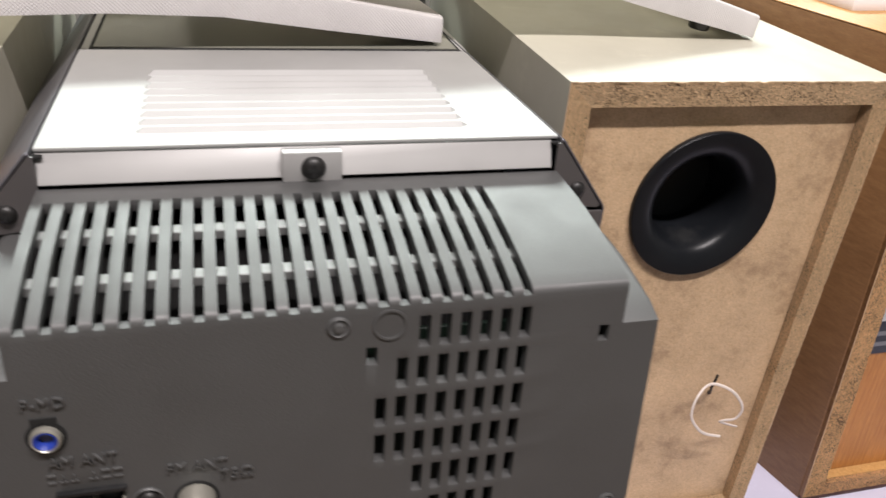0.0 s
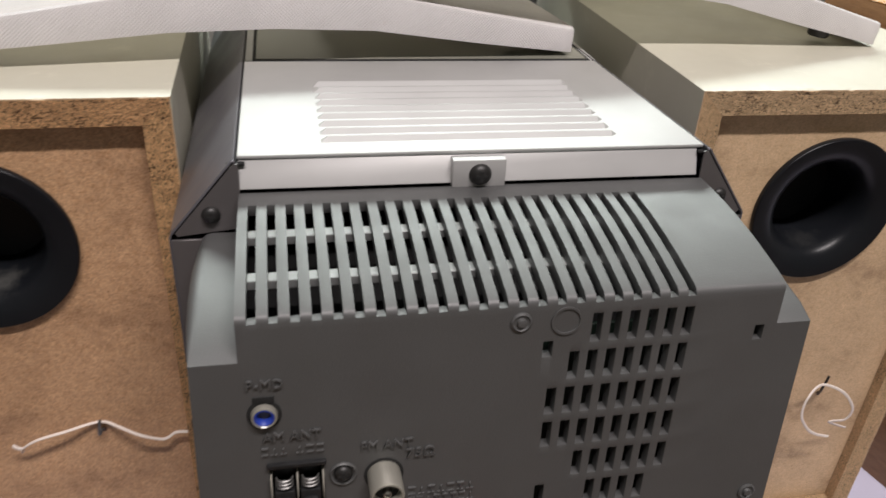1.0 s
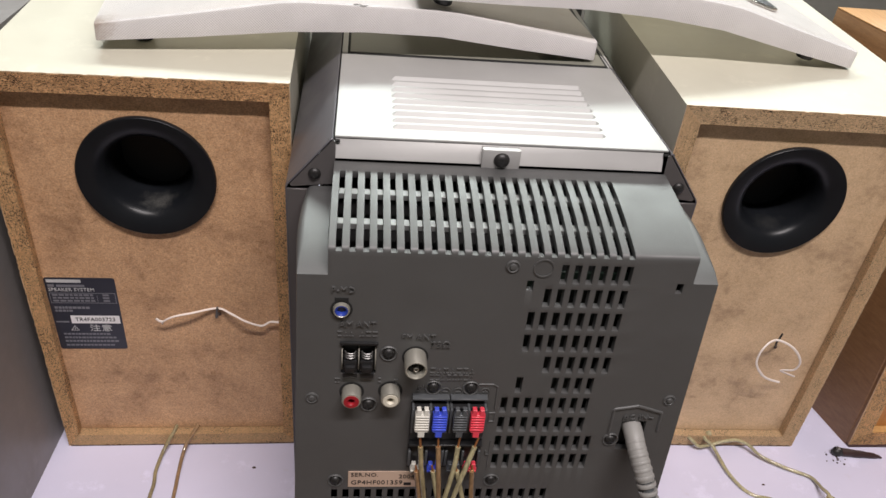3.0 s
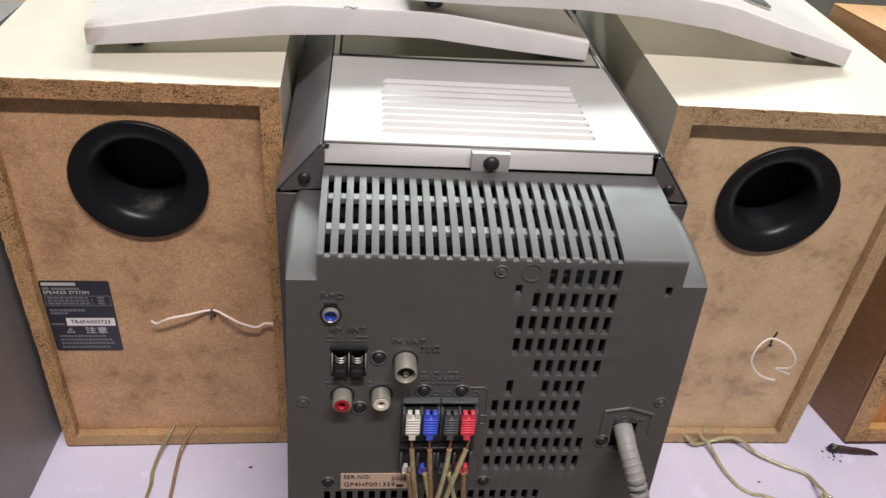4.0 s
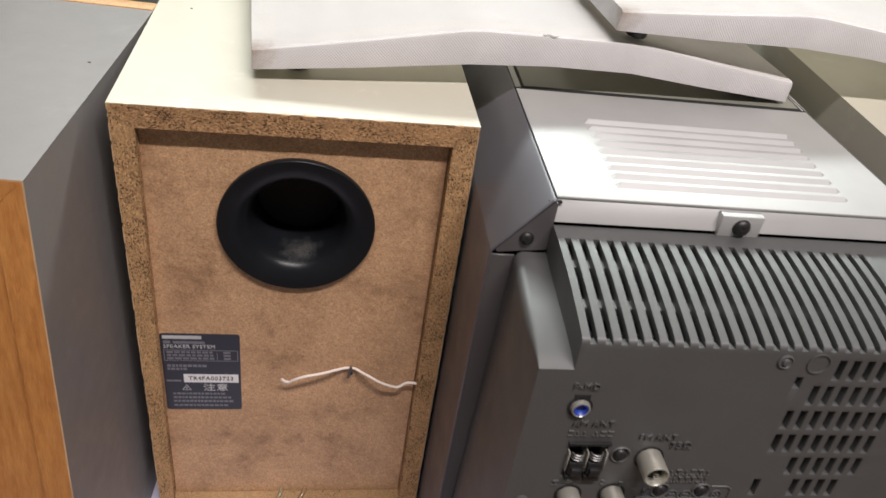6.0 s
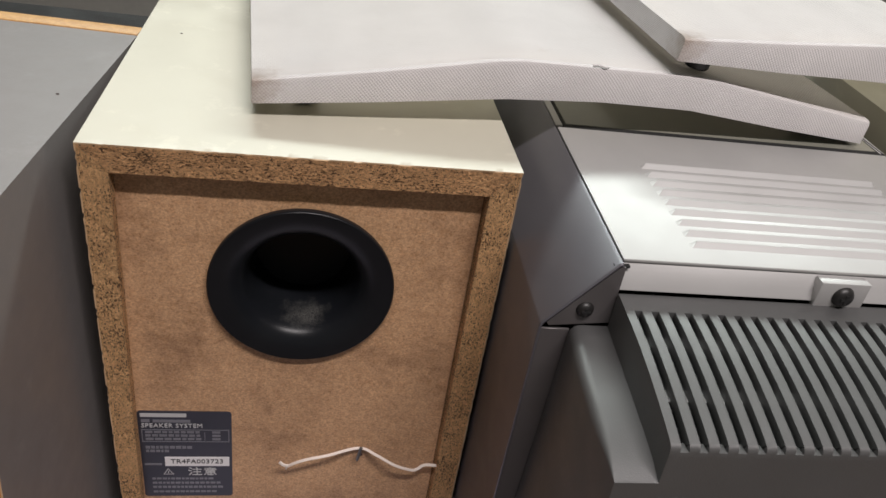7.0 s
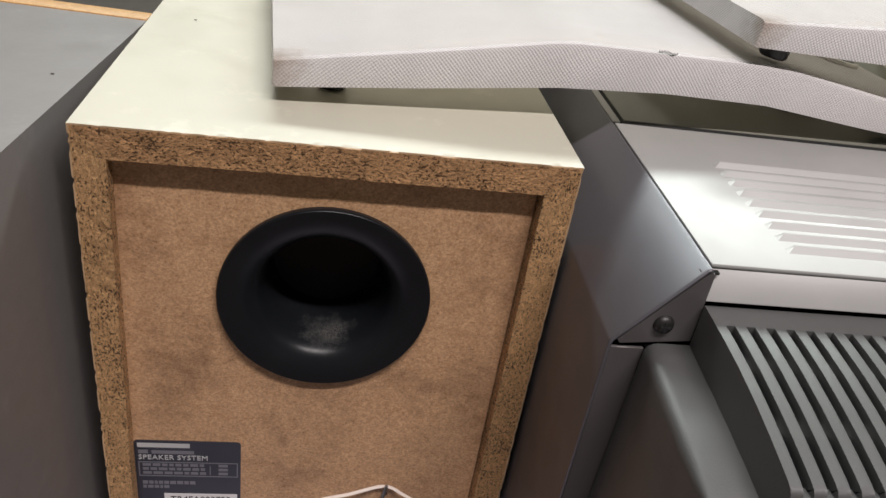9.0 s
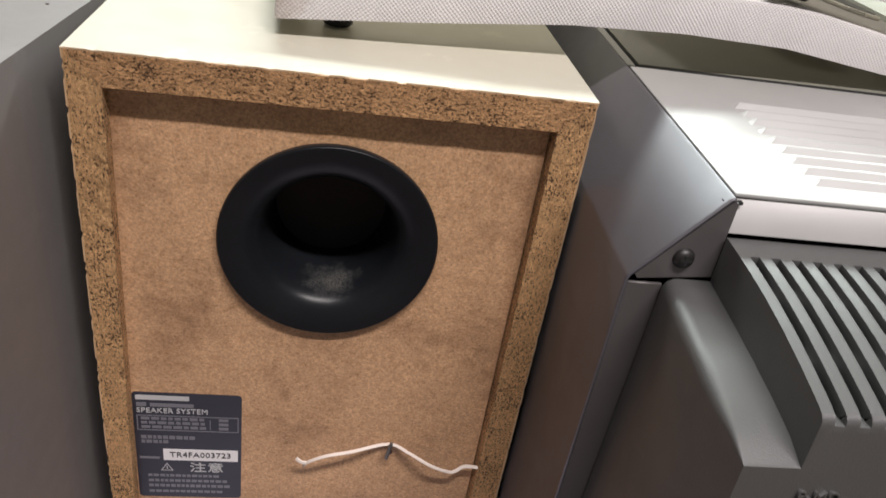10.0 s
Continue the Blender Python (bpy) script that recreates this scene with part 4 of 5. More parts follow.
def embossed_bars(x0, x1, z, n, h=0.0026):
    """Raised characters too small to read."""
    bm = bmesh.new()
    step = (x1 - x0) / n
    for k in range(n):
        a = x0 + step * k - CX
        y = plate_y(z)
        kind = random.randrange(3)
        if kind != 1:
            box(bm, a, a + step * 0.75, y - 0.0006, y + 0.0002, z + h * 0.30, z + h * 0.5)
        if kind != 2:
            box(bm, a + step * 0.3, a + step * 0.45, y - 0.0006, y + 0.0002, z - h * 0.5, z + h * 0.29)
        box(bm, a, a + step * 0.7, y - 0.0006, y + 0.0002, z - h * 0.72, z - h * 0.51)
    part("embossed_mark", bm, GREY_PLASTIC, rear_cover, "", smooth=False)["kind"] = "stuff"


embossed_bars(-0.0725, -0.0640, 0.2328, 3)
embossed_bars(-0.0620, -0.0525, 0.2328, 3)
embossed_bars(-0.0262, -0.0030, 0.2106, 7, 0.0030)
embossed_bars(-0.0262, -0.0030, 0.2062, 8, 0.0032)
embossed_bars(-0.0735, -0.0700, 0.2035, 1)
embossed_bars(-0.0520, -0.0500, 0.2040, 1)
embossed_bars(-0.0440, -0.0415, 0.2030, 1)
embossed_bars(-0.0300, -0.0275, 0.2000, 1)


def polarity(x, z, cross):
    bm = lathe([(0.0026, 0.0002), (0.0026, -0.0006), (0.0021, -0.0006), (0.0021, 0.0002)], 24)
    box(bm, -0.0014, 0.0014, -0.0006, 0.0002, -0.00025, 0.00025)
    if cross:
        box(bm, -0.00025, 0.00025, -0.0007, 0.0002, -0.0014, 0.0014)
    part("polarity_mark", bm, GREY_PLASTIC, rear_cover, "", at_plate(x, z), smooth=False)


for x, cross in ((-0.0175, False), (-0.0110, False), (0.0030, True)):
    polarity(x, 0.1965, cross)


def raised_line(points, r=0.0004):
    bm = bmesh.new()
    pts = [Vector((x - CX, plate_y(z) - 0.0001, z)) for x, z in points]
    for a, b in zip(pts, pts[1:]):
        tube([a, (a + b) / 2, b], r, 6, 1, bm)
    part("raised_line", bm, GREY_PLASTIC, rear_cover)


raised_line([(-0.0005, 0.2015), (0.0070, 0.2015), (0.0092, 0.2000), (0.0094, 0.1850)], 0.0005)
raised_line([(0.0070, 0.1760), (0.0100, 0.1760), (0.0100, 0.1820), (0.0070, 0.1820), (0.0070, 0.1760)])
raised_line([(0.0100, 0.1620), (0.0100, 0.1400)])
raised_line([(0.0740, 0.1640), (0.0738, 0.1852), (0.0866, 0.1876), (0.1004, 0.1830), (0.1008, 0.1700)], 0.0009)


def serial_sticker():
    x0, x1, z0, z1 = -0.0655 - CX, -0.0262 - CX, 0.1268, 0.1387
    m = pose(0, plate_y(0.1328) - 0.0003, 0.1328, -LEAN)
    bm = bmesh.new()
    box(bm, x0, x1, -0.0002, 0.0002, z0 - 0.1328, z1 - 0.1328)
    st = part("serial_sticker", bm, STICKER, unit, "tan paper serial number sticker", m, smooth=False)
    for text, x, z, size in (("SER.NO.", x0 + 0.0014, 0.0034, 0.0040), ("GP4HF001359", x0 + 0.0014, -0.0026, 0.0046), ("2004", x0 + 0.0275, 0.0020, 0.0042)):
        lettering("sticker_line", text, size, INK, st, on_wall(x, -0.0003, z), "", 0.0002, "LEFT", 1.0)
    bm = bmesh.new()
    box(bm, x0 + 0.0305, x0 + 0.0345, -0.0004, -0.0002, -0.0046, -0.0026)
    part("sticker_bar", bm, INK, st, smooth=False)


serial_sticker()


def mains_cable():
    c = thing("mains_cable", "grey mains cable with a ribbed strain relief leaving the stereo", "cable")
    way = [(0.0865, 0.0120, 0.1715), (0.0866, -0.0025, 0.1712), (0.0874, -0.0125, 0.1668), (0.0903, -0.0212, 0.1590), (0.0939, -0.0288, 0.1480), (0.0972, -0.0342, 0.1350), (0.1002, -0.0384, 0.1180)]
    part("strain_relief", tube(way[:4] + [(0.0915, -0.0238, 0.1555)], 0.0050, 18, 8, None, 1.0, (0.0053, 0.0053, 0.0051, 0.0049, 0.0047)), CABLE_GREY, c)
    part("cable_core", tube([(0.0910, -0.0227, 0.1570)] + way[4:], 0.0037, 16, 8), SLATE_PLASTIC, c, "dark core between the ribs")
    line = smooth_line(way, 10)
    gone, step = 0.0, 0.0
    for a, b in zip(line, line[1:]):
        gone += (b - a).length
        step += (b - a).length
        wide = gone > 0.0385
        if gone < 0.0215 or step < (0.0034 if wide else 0.0026):
            continue
        step = 0.0
        r, h = (0.0052, 0.0011) if wide else (0.0052, 0.0009)
        bm = lathe([(r - 0.0020, -h), (r - 0.0002, -h), (r, -h * 0.7), (r, h * 0.7), (r - 0.0002, h), (r - 0.0020, h)], 22, "z")
        part("collar_rib", bm, CABLE_GREY, c, "", Matrix.Translation(b) @ (b - a).to_track_quat("Z", "Y").to_matrix().to_4x4())
    for turn in (40, 220):
        spine = [p + Vector((0.0042 * math.cos(radians(turn)), 0.0042 * math.sin(radians(turn)), 0)) for p in line[44:]]
        part("spine", tube(spine[::3], 0.0010, 8, 4), CABLE_GREY, c)
    part("lead", tube([raised(p) for p in [(0.0995, -0.0376, 0.1220), (0.1030, -0.0420, 0.0900), (0.1080, -0.0480, 0.0450), (0.1200, -0.0650, 0.0120), (0.1450, -0.1100, 0.0042), (0.1900, -0.2000, 0.0042), (0.3000, -0.3500, 0.0042)]], 0.0036, 14), CABLE_GREY, c)
    part("bushing", soft_box(0.0795, 0.0935, 0.0030, 0.0120, 0.1545, 0.1758, 0.0006), INSIDE, c)


mains_cable()


def wire(points, material, label, bare=0.006):
    points = [raised(p) for p in points]
    w = thing("speaker_wire", label, "cable", None, "speaker wires")
    part("insulation", tube(points, 0.00142, 10, 8, None), material, w)
    a, b = Vector(points[0]), Vector(points[1])
    d = (a - b).normalized()
    part("bare_end", tube([a - d * 0.002, a + d * bare * 0.5, a + d * bare], 0.0006, 6, 2), COPPER, w)


def drops():
    """Wires from the push tabs: upper row to the loudspeakers, lower row away to the front."""
    up, low = 0.1660, 0.1340
    wire([(-0.0285, -0.0105, up), (-0.0272, -0.0135, 0.1520), (-0.0245, -0.0155, 0.1300), (-0.0230, -0.0160, 0.1050), (-0.0300, -0.0240, 0.0400), (-0.0600, -0.0450, 0.0040), (-0.1300, -0.0600, 0.0016), (-0.1880, -0.0200, 0.0016), (-0.2030, 0.0600, 0.0016), (-0.2040, 0.0880, 0.0016), (-0.2050, 0.0985, 0.0020), (-0.2036, 0.1130, 0.0030), (-0.2000, 0.1220, 0.0085), (-0.1965, 0.1272, 0.0130), (-0.1950, 0.1325, 0.0150)], WIRE_OLIVE, "olive clear speaker wire from a terminal to the loudspeaker")
    wire([(-0.0192, -0.0105, up), (-0.0182, -0.0135, 0.1520), (-0.0165, -0.0150, 0.1300), (-0.0165, -0.0160, 0.1050), (-0.0260, -0.0280, 0.0400), (-0.0550, -0.0550, 0.0040), (-0.1200, -0.0700, 0.0016), (-0.1700, -0.0200, 0.0016), (-0.1860, 0.0600, 0.0016), (-0.1884, 0.0880, 0.0016), (-0.1888, 0.1010, 0.0018), (-0.1886, 0.1130, 0.0030), (-0.1860, 0.1220, 0.0085), (-0.1815, 0.1275, 0.0135), (-0.1797, 0.1325, 0.0150)], WIRE_COPPER, "copper-coloured clear speaker wire from a terminal to the loudspeaker")
    wire([(-0.0088, -0.0105, up), (-0.0100, -0.0135, 0.1520), (-0.0130, -0.0155, 0.1300), (-0.0155, -0.0160, 0.1100), (-0.0100, -0.0280, 0.0400), (0.0300, -0.0600, 0.0040), (0.1300, -0.0500, 0.0016), (0.2700, 0.0250, 0.0016), (0.2850, 0.0560, 0.0016), (0.2573, 0.0714, 0.0018), (0.2450, 0.0748, 0.0018), (0.2367, 0.0823, 0.0018), (0.2305, 0.0966, 0.0026), (0.2279, 0.1093, 0.0042), (0.2246, 0.1193, 0.0074), (0.2190, 0.1235, 0.0110), (0.2214, 0.1290, 0.0098), (0.2216, 0.1330, 0.0098)], WIRE_PALE, "pale clear speaker wire from a terminal to the loudspeaker")
    wire([(0.0000, -0.0105, up), (-0.0040, -0.0140, 0.1520), (-0.0085, -0.0160, 0.1300), (-0.0100, -0.0165, 0.1050), (0.0000, -0.0300, 0.0400), (0.0500, -0.0750, 0.0040), (0.1600, -0.0800, 0.0016), (0.2800, 0.0000, 0.0016), (0.2960, 0.0380, 0.0016), (0.2975, 0.0560, 0.0030), (0.2962, 0.0640, 0.0060), (0.2990, 0.0692, 0.0085), (0.3035, 0.0655, 0.0080), (0.3050, 0.0580, 0.0060), (0.3015, 0.0540, 0.0050), (0.2975, 0.0600, 0.0072), (0.2985, 0.0690, 0.0105), (0.2985, 0.0780, 0.0070), (0.2995, 0.0850, 0.0036), (0.2965, 0.0925, 0.0024), (0.2815, 0.0999, 0.0028), (0.2679, 0.1078, 0.0038), (0.2609, 0.1129, 0.0053), (0.2553, 0.1185, 0.0084), (0.2462, 0.1228, 0.0100), (0.2345, 0.1225, 0.0086), (0.2213, 0.1208, 0.0056), (0.2137, 0.1200, 0.0056), (0.2090, 0.1225, 0.0090), (0.2050, 0.1285, 0.0100), (0.2045, 0.1330, 0.0100)], WIRE_PALE, "pale clear speaker wire looped over the white sheet")
    for x, sway, m, label in ((-0.0296, 0.006, WIRE_COPPER, "copper-coloured speaker wire hanging from a lower terminal"), (-0.0208, 0.008, WIRE_PALE, "pale speaker wire hanging from a lower terminal"), (-0.0080, 0.010, WIRE_PALE, "pale speaker wire hanging from a lower terminal"), (0.0002, 0.003, WIRE_COPPER, "copper-coloured speaker wire hanging from a lower terminal")):
        wire([(x, -0.0125, 0.1490), (x + sway * 0.5, -0.0145, 0.1280), (x + sway, -0.0160, 0.1080), (x + sway * 1.5, -0.0300, 0.0400), (x + sway * 3, -0.0800, 0.0050), (x * 2 + sway * 6, -0.1800, 0.0016), (x * 3, -0.4000, 0.0016)], m, label, 0.004)
    for sp, x in ((right_speaker, 0.0806), (right_speaker, 0.0976)):
        part("wire_hole", lathe([(0.0027, RECESS - 0.0004), (0.0023, RECESS - 0.0005), (0.0, RECESS - 0.0003)], 18, "y", (x, 0, 0.0095)), RUST_AND_SHADE, sp)
    bm = lathe([(0.0, -0.0026), (0.0017, -0.0022), (0.0024, -0.0008), (0.0024, 0.0010), (0.0, 0.0026)], 14)
    part("wire_stud", bm, WIRE_PALE, right_speaker, "pale knotted wire end", pose(0.0996, 0.0030, 0.0115))


drops()

# ---- the two cloth grilles lying on top ----
G_LEN, G_WID = 0.2960, 0.1680
G_LOW = [(0.0, 0.0), (0.050, 0.0042), (0.105, 0.0098), (0.150, 0.0116), (0.195, 0.0108), (0.245, 0.0050), (0.296, 0.0)]
G_HIGH = [(0.0, 0.0100), (0.050, 0.0180), (0.100, 0.0268), (0.112, 0.0278), (0.190, 0.0272), (0.205, 0.0262), (0.245, 0.0195), (0.296, 0.0118)]


def grille(m, label, badge_at, pegs, torn=0.0):
    g = thing("speaker_grille", label, "grille", m, "cloth grilles")
    bm = bmesh.new()
    n = 56
    xs = [G_LEN * i / n for i in range(n + 1)]
    r = 0.0024

    def ring(x, inset):
        lo, hi = between(x, G_LOW), between(x, G_HIGH)
        a, b = 0.0 + inset, G_WID - inset
        k = min(r, (hi - lo) * 0.4)
        sag = 0.0006 * noise.noise(Vector((x * 25, 3.3, 0)))
        pts = [(a, lo), (a, hi - k), (a + 0.3 * k, hi - 0.3 * k), (a + k, hi)]
        pts += [(a + (b - a) * q, hi + sag * (1 - (2 * q - 1) ** 2)) for q in (0.15, 0.3, 0.5, 0.7, 0.85)]
        pts += [(b - k, hi), (b - 0.3 * k, hi - 0.3 * k), (b, hi - k), (b, lo)]
        return [bm.verts.new((x, y, z)) for y, z in pts]

    rings = [ring(x, 0.0) for x in xs]
    first = ring(0.0, 0.0008)
    last = ring(G_LEN, 0.0008)
    for v in first:
        v.co.x -= 0.0010
    for v in last:
        v.co.x += 0.0010
    rings = [first] + rings + [last]
    for a, b in zip(rings, rings[1:]):
        for k in range(len(a) - 1):
            f = bm.faces.new((a[k], a[k + 1], b[k + 1], b[k]))
            f.material_index = 1 if 2 < k < len(a) - 4 else 0
    bm.faces.new(first)
    bm.faces.new(last)
    cover = part("cloth_cover", bm, CLOTH, g, "white knitted cloth stretched over an arched frame")
    cover.data.materials.append(CLOTH_OPEN)
    # arched frame of two long bars and two end bars inside the cloth
    bm = bmesh.new()
    for y0, y1 in ((0.0012, 0.0130), (G_WID - 0.0130, G_WID - 0.0012)):
        for x0, x1 in zip(xs, xs[1:]):
            q = [(x0, between(x0, G_LOW) + 0.0004, between(x0, G_HIGH) - 0.0034), (x1, between(x1, G_LOW) + 0.0004, between(x1, G_HIGH) - 0.0034)]
            v = [bm.verts.new((x, y, z)) for y in (y0, y1) for x, lo, hi in q for z in (lo, hi)]
            for f in ((0, 2, 3, 1), (4, 5, 7, 6), (0, 4, 6, 2), (1, 3, 7, 5)):
                bm.faces.new([v[i] for i in f])
    for x0, x1 in ((0.0004, 0.0120), (G_LEN - 0.0120, G_LEN - 0.0004)):
        box(bm, x0, x1, 0.0130, G_WID - 0.0130, max(between(x0, G_LOW), between(x1, G_LOW)) + 0.0004, min(between(x0, G_HIGH), between(x1, G_HIGH)) - 0.0024)
    part("frame", bm, WHITE_PLASTIC, g, smooth=False)
    for x, y, drop in pegs:
        lo = between(x, G_LOW)
        part("peg", lathe([(0.0, -drop), (0.0050, -drop), (0.0058, -drop + 0.001), (0.0060, 0.004), (0.0, 0.004)], 22, "z", (x, y, lo)), BLACK_PLASTIC, g, "black plastic mounting peg")
    if torn:
        part("tear", tube([(torn - 0.0045, 0.0006, 0.0279), (torn - 0.0015, 0.0010, 0.0280), (torn + 0.0010, 0.0002, 0.0276), (torn + 0.0036, 0.0010, 0.0277)], 0.0004, 6), CLOTH, g, "frayed threads at a small tear")
    bx, by = badge_at
    slope = math.degrees(math.atan2(between(bx + 0.01, G_HIGH) - between(bx - 0.01, G_HIGH), 0.02))
    rim = part("badge", softened(oblong(0.0165, 0.0250, 0.0020), 0.0004), STEEL, g, "silver-rimmed oval maker's badge with a dark centre", pose(bx, by, between(bx, G_HIGH) + 0.0002, 0, -slope, 0))
    part("badge_centre", softened(oblong(0.0140, 0.0225, 0.0010), 0.0003), SLATE_PLASTIC, rim, m=pose(0, 0, 0.0014))
    return g


def oblong(long, wide, thick):
    """A flat lens-ended plate, long and wide from its middle."""
    bm = bmesh.new()
    n = 40
    rows = []
    for z in (0.0, thick):
        ring = []
        for k in range(n):
            c, d = math.cos(math.tau * k / n), math.sin(math.tau * k / n)
            ring.append(bm.verts.new((long * math.copysign(abs(c) ** 0.6, c), wide * math.copysign(abs(d) ** 0.8, d), z)))
        rows.append(ring)
    for k in range(n):
        bm.faces.new((rows[0][k], rows[0][(k + 1) % n], rows[1][(k + 1) % n], rows[1][k]))
    bm.faces.new(rows[1])
    bm.faces.new(rows[0][::-1])
    return bm


def laid(a, b, width_turn=0.0):
    """Pose of a grille whose rear lower edge runs from a to b."""
    a, b = Vector(a), Vector(b)
    x = (b - a).normalized()
    y = Vector((0, 0, 1)).cross(x).normalized()
    z = x.cross(y)
    return Matrix.Translation(a) @ Matrix((x, y, z)).transposed().to_4x4()


grille(laid((-0.2123, 0.1562, 0.3100), (0.0825, 0.1883, 0.3028)), "white cloth speaker grille lying on a loudspeaker and the stereo", (0.273, 0.083), ((0.022, 0.020, 0.0070), (0.022, 0.148, 0.0070), (0.272, 0.012, 0.0016), (0.272, 0.156, 0.0016)), 0.1465)
grille(laid((-0.0325, 0.1724, 0.3402), (0.2560, 0.1948, 0.3054)), "white cloth speaker grille resting on the other grille", (0.237, 0.056), ((0.016, 0.012, 0.0056), (0.016, 0.156, 0.0056), (0.268, 0.012, 0.0040), (0.268, 0.156, 0.0040)))

# ---- neighbours on the table ----


def grey_cabinet():
    c = thing("grey_speaker_cabinet", "grey vinyl speaker cabinet with an orange plywood back", "speaker", pose(-0.2852, 0.0568, Z0, 0, 0, -3.0))
    w, d, h, t = 0.24, 0.187, 0.2970, 0.0130
    rough_board("top_panel", c, (-w, h), (0, h), (-w + t, h - t), (-t, h - t), d - 0.005, 21, GREY_VINYL, ORANGE_WOOD, 80, 0.4)
    rough_board("side_panel", c, (0, h), (0, 0), (-t, h - t), (-t, t), d - 0.005, 22, GREY_VINYL, ORANGE_WOOD, 80, 0.4)
    rough_board("side_panel", c, (-w, 0), (-w, h), (-w + t, t), (-w + t, h - t), d - 0.005, 23, GREY_VINYL, ORANGE_WOOD, 80, 0.4)
    rough_board("bottom_panel", c, (0, 0), (-w, 0), (-t, t), (-w + t, t), d - 0.005, 24, GREY_VINYL, ORANGE_WOOD, 80, 0.4)
    part("back_panel", soft_box(-w + t + 0.0003, -t - 0.0003, 0.0025, 0.010, t + 0.0003, h - t - 0.0003, 0.0005, 1), ORANGE_WOOD, c, "orange plywood back panel, slightly set in")
    part("front_baffle", soft_box(-w, 0.0, d - 0.0048, d + 0.0060, 0, h + 0.0006, 0.001), PALE_WOOD, c, "pale raw wood front board")
    # the back leans out towards its foot
    for child in c.children:
        for v in child.data.vertices:
            v.co.y -= (h - v.co.z) * 0.105 * max(0.0, 1 - v.co.y / (d - 0.005))


grey_cabinet()


def brown_cabinet():
    """A cabinet that widens to its front, with a honey top and a dark label on its back."""
    c = thing("brown_speaker_cabinet", "brown veneered speaker cabinet with a honey-coloured top", "speaker", pose(0.3455, 0.1270, Z0))
    h, t, w = 0.3066, 0.0130, 0.22
    spread = math.tan(radians(13.5))
    d = 0.175

    def slanted(name, x0, x1, y0, y1, z0, z1, mat, s0=spread, label=""):
        bm = bmesh.new()
        box(bm, x0, x1, y0, y1, z0, z1)
        for v in bm.verts:
            if v.co.x < w / 2:
                v.co.x -= v.co.y * s0
        return part(name, softened(bm, 0.0008, 2), mat, c, label)

    slanted("side_panel", 0.0, t, 0.0, d, 0.0, h, BROWN_VENEER)
    slanted("top_panel", 0.0, w, 0.0, d, h + 0.0002, h + 0.0008, TOP_VENEER, spread, "honey-coloured veneer top")
    slanted("core_top", t + 0.0003, w, 0.0, d, h - t, h, PALE_WOOD)
    part("bottom_panel", soft_box(t + 0.0003, w, 0.0, d, 0.0, t, 0.0008), PALE_WOOD, c)
    slanted("base_strip", 0.0004, w, -0.0036, d, -0.0002, 0.0030, RUST_AND_SHADE, spread, "black lower edge")
    part("far_side", soft_box(w + 0.0003, w + t, 0.0, d, 0.0, h, 0.0008), BROWN_VENEER, c)
    rough_board("rear_edge", c, (0.0005, 0.003), (0.0005, h), (0.0165, 0.003), (0.0165, h), 0.004, 31, BROWN_VENEER, CHIP_UP, 150, 1.2).location.y -= 0.003
    rough_board("rear_edge", c, (w, 0.0005), (t, 0.0005), (w, t), (t, t), 0.004, 32, BROWN_VENEER, CHIP, 120, 0.5).location.y -= 0.003
    part("back_panel", soft_box(t, w, 0.008, 0.014, t, h - t, 0.0005, 1), ORANGE_WOOD, c, "orange plywood back panel, set in")
    lab = part("rating_label", soft_box(0.0160, 0.0800, 0.0072, 0.0082, 0.112, 0.184, 0.0001, 1), LABEL_NAVY, c, "dark rating label")
    for k, (a, b, z0, z1, m) in enumerate(((0.019, 0.060, 0.172, 0.179, LABEL_GREY), (0.019, 0.074, 0.160, 0.164, LABEL_GREY), (0.022, 0.066, 0.143, 0.154, LABEL_PALE), (0.019, 0.074, 0.132, 0.135, LABEL_GREY), (0.019, 0.060, 0.124, 0.127, LABEL_GREY))):
        bm = bmesh.new()
        box(bm, a, b, 0.0069, 0.0073, z0 - 0.006, z1 - 0.006)
        part("print_bar", bm, m, lab, smooth=False)
    # the back leans away towards the top
    for ob in c.children_recursive:
        for v in ob.data.vertices:
            dy = 0.050 * v.co.z * (1 - min(1.0, max(0.0, v.co.y / d)))
            v.co.y += dy
            if v.co.x < w / 2:
                v.co.x -= dy * 0.6


brown_cabinet()


def tray():
    t = thing("white_tray", "white plastic tray lying on the brown cabinet", "tray", pose(0.40, 0.262, 0.3113, 0, 0, 6))
    bm = bmesh.new()
    box(bm, -0.055, 0.12, -0.03, 0.04, 0.0, 0.010)
    part("rim", softened(bm, 0.003), LABEL_WHITE, t)


tray()


def dark_case():
    c = thing("black_case", "black case with a perforated top behind the grey cabinet", "case", pose(-0.44, 0.34, Z0))
    part("body", soft_box(-0.16, 0.16, -0.08, 0.10, 0.0, 0.24, 0.006), BLACK_PLASTIC, c)
    for i in range(14):
        for j in range(5):
            part("stud", lathe([(0.0, 0.0), (0.003, 0.0), (0.0022, -0.0012), (0.0, -0.0014)], 10, "z", (-0.14 + 0.0215 * i, -0.07 + 0.03 * j, 0.2414)), SLATE_PLASTIC, c)


dark_case()


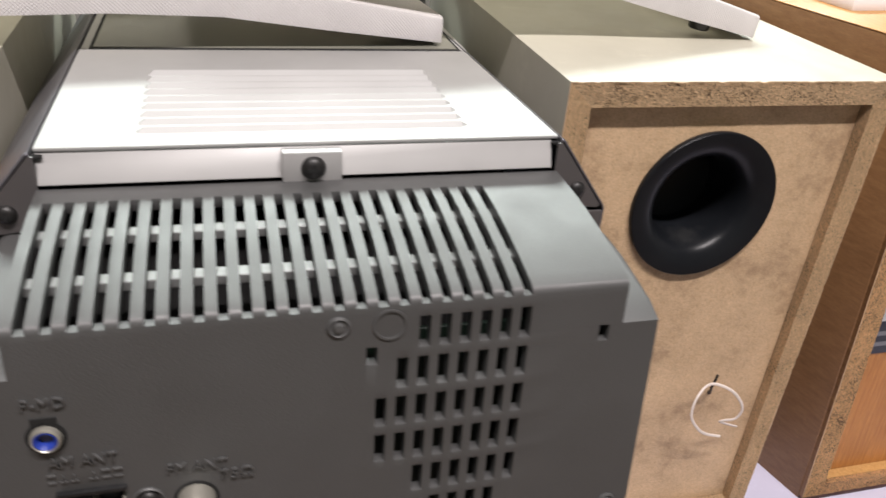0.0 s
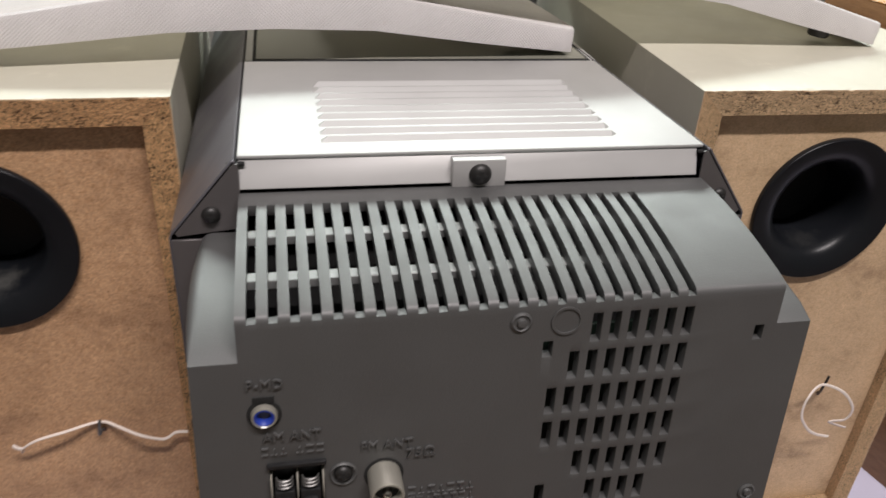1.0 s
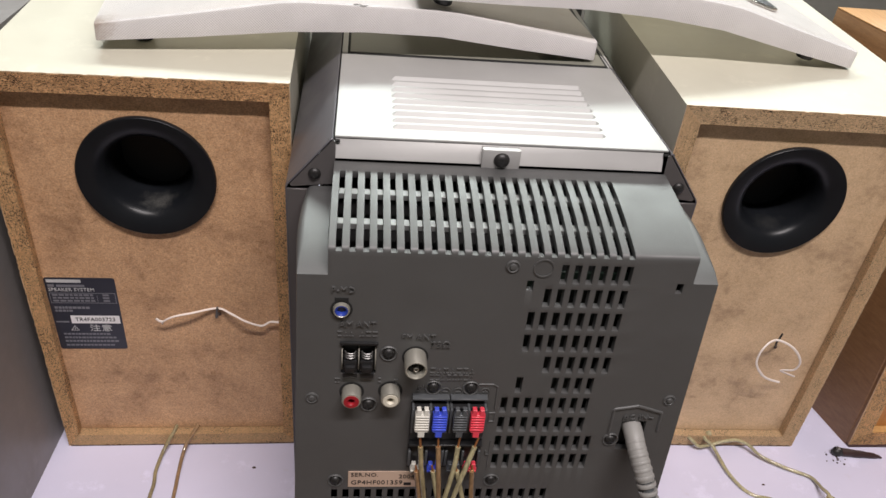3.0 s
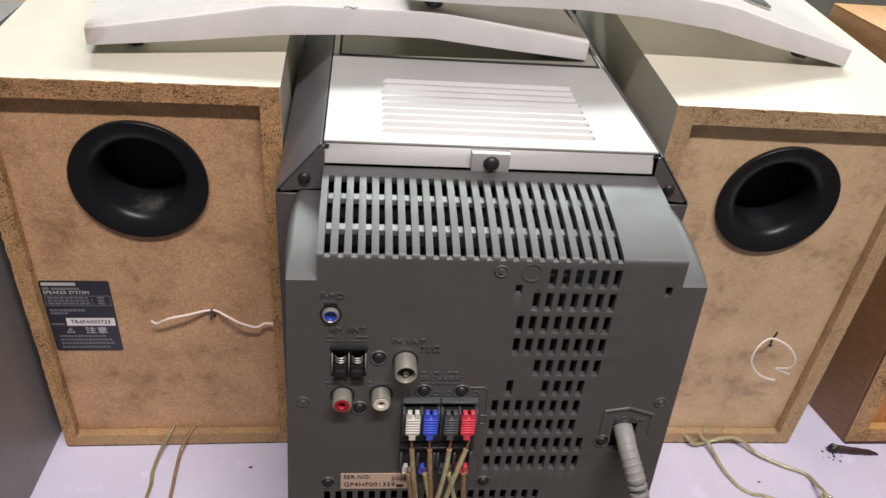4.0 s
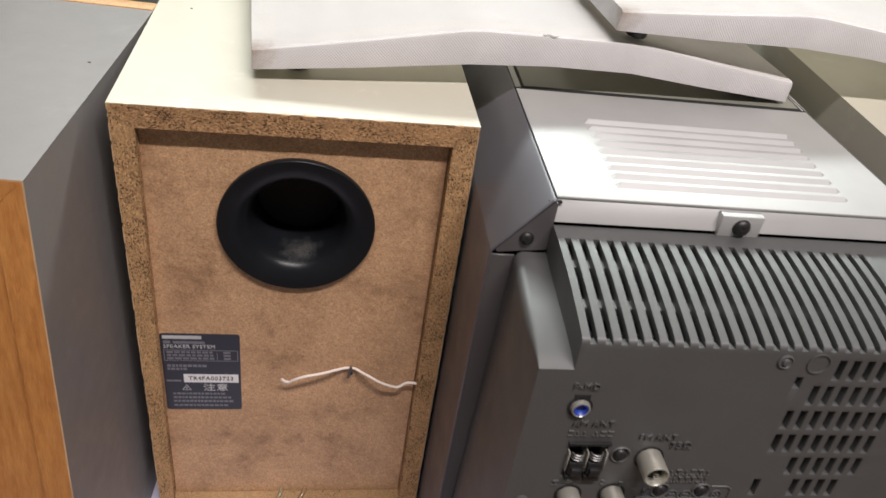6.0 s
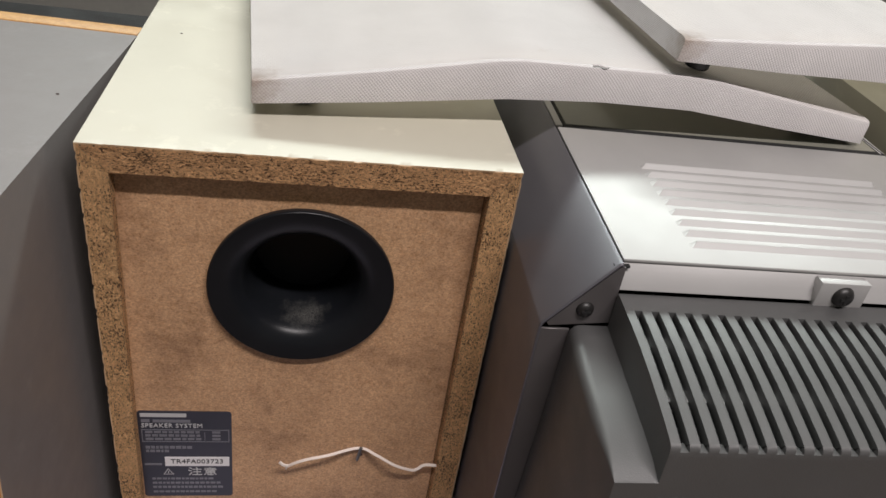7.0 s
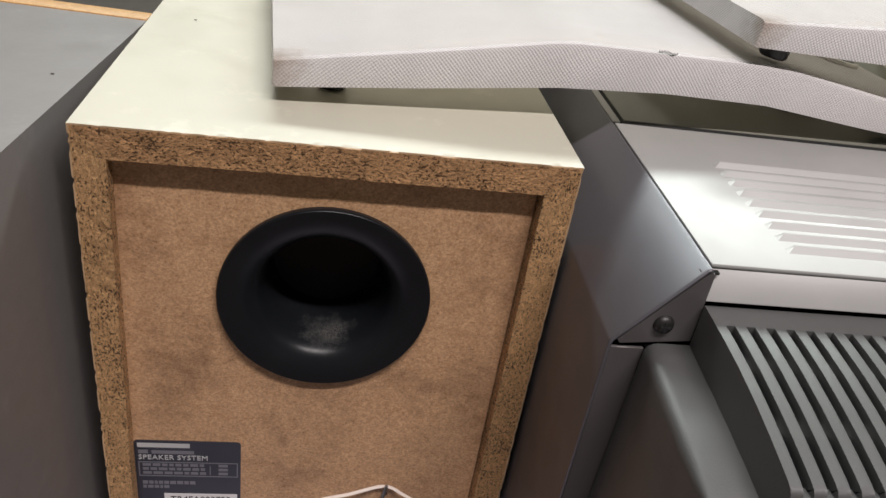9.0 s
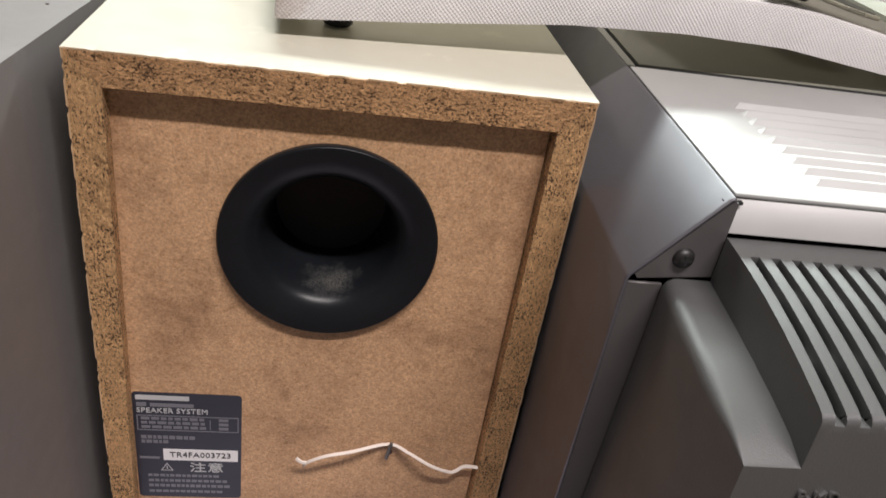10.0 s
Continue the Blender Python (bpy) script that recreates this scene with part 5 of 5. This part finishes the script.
def rusty_stub():
    s = thing("rusty_scrap", "dark rusty metal scrap with crumbs on the sheet", "scrap", pose(-0.0045, -0.005, Z0))
    bm = bmesh.new()
    tube([(0.3330, 0.1215, 0.0036), (0.3400, 0.1205, 0.0040), (0.3520, 0.1190, 0.0036), (0.3660, 0.1178, 0.0026), (0.3740, 0.1168, 0.0012)], 0.003, 10, 8, bm, 0.7, (0.0030, 0.0036, 0.0034, 0.0026, 0.0008))
    for v in bm.verts:
        v.co += Vector((0, 0, 1)) * 0.0007 * noise.noise(v.co * 500)
    part("stub", bm, RUST_AND_SHADE, s)
    bm = bmesh.new()
    bmesh.ops.create_icosphere(bm, subdivisions=2, radius=0.0040)
    for v in bm.verts:
        v.co *= 1 + 0.22 * noise.noise(v.co * 420)
        v.co.x *= 1.25
    part("head", bm, SCREW_BLACK, s, "dull metal head", pose(0.3365, 0.1212, 0.0040))
    part("collar", tube([(0.3345, 0.1224, 0.0050), (0.3362, 0.1210, 0.0076), (0.3380, 0.1200, 0.0052)], 0.0011, 8, 6), STEEL, s)
    for k in range(14):
        x, y = random.gauss(0.333, 0.007), random.gauss(0.1185, 0.004)
        r = random.uniform(0.0004, 0.0012)
        bm = bmesh.new()
        bmesh.ops.create_icosphere(bm, subdivisions=1, radius=r)
        for v in bm.verts:
            v.co *= random.uniform(0.6, 1.2)
            v.co.z *= 0.6
        part("crumb", bm, RUST_AND_SHADE, s, "", pose(x, y, r * 0.5 + 0.0002), smooth=False)


rusty_stub()
for x, y, z, r, where in ((-0.1355, 0.1032, Z0, 0.0011, "the white sheet"), (0.2562, 0.0863, Z0, 0.0010, "the white sheet"), (-0.2900, 0.1640, 0.3030, 0.0005, "the grey cabinet"), (-0.2563, 0.2461, 0.3035, 0.0005, "the cream loudspeaker")):
    bm = bmesh.new()
    bmesh.ops.create_icosphere(bm, subdivisions=1, radius=r)
    for v in bm.verts:
        v.co.x *= 1.6
        v.co.z *= 0.5
    ob = linked("speck", bm, RUST_AND_SHADE)
    ob.matrix_world = pose(x, y, z + r * 0.45)
    tagged(ob, "dark crumb lying on " + where, "crumb")
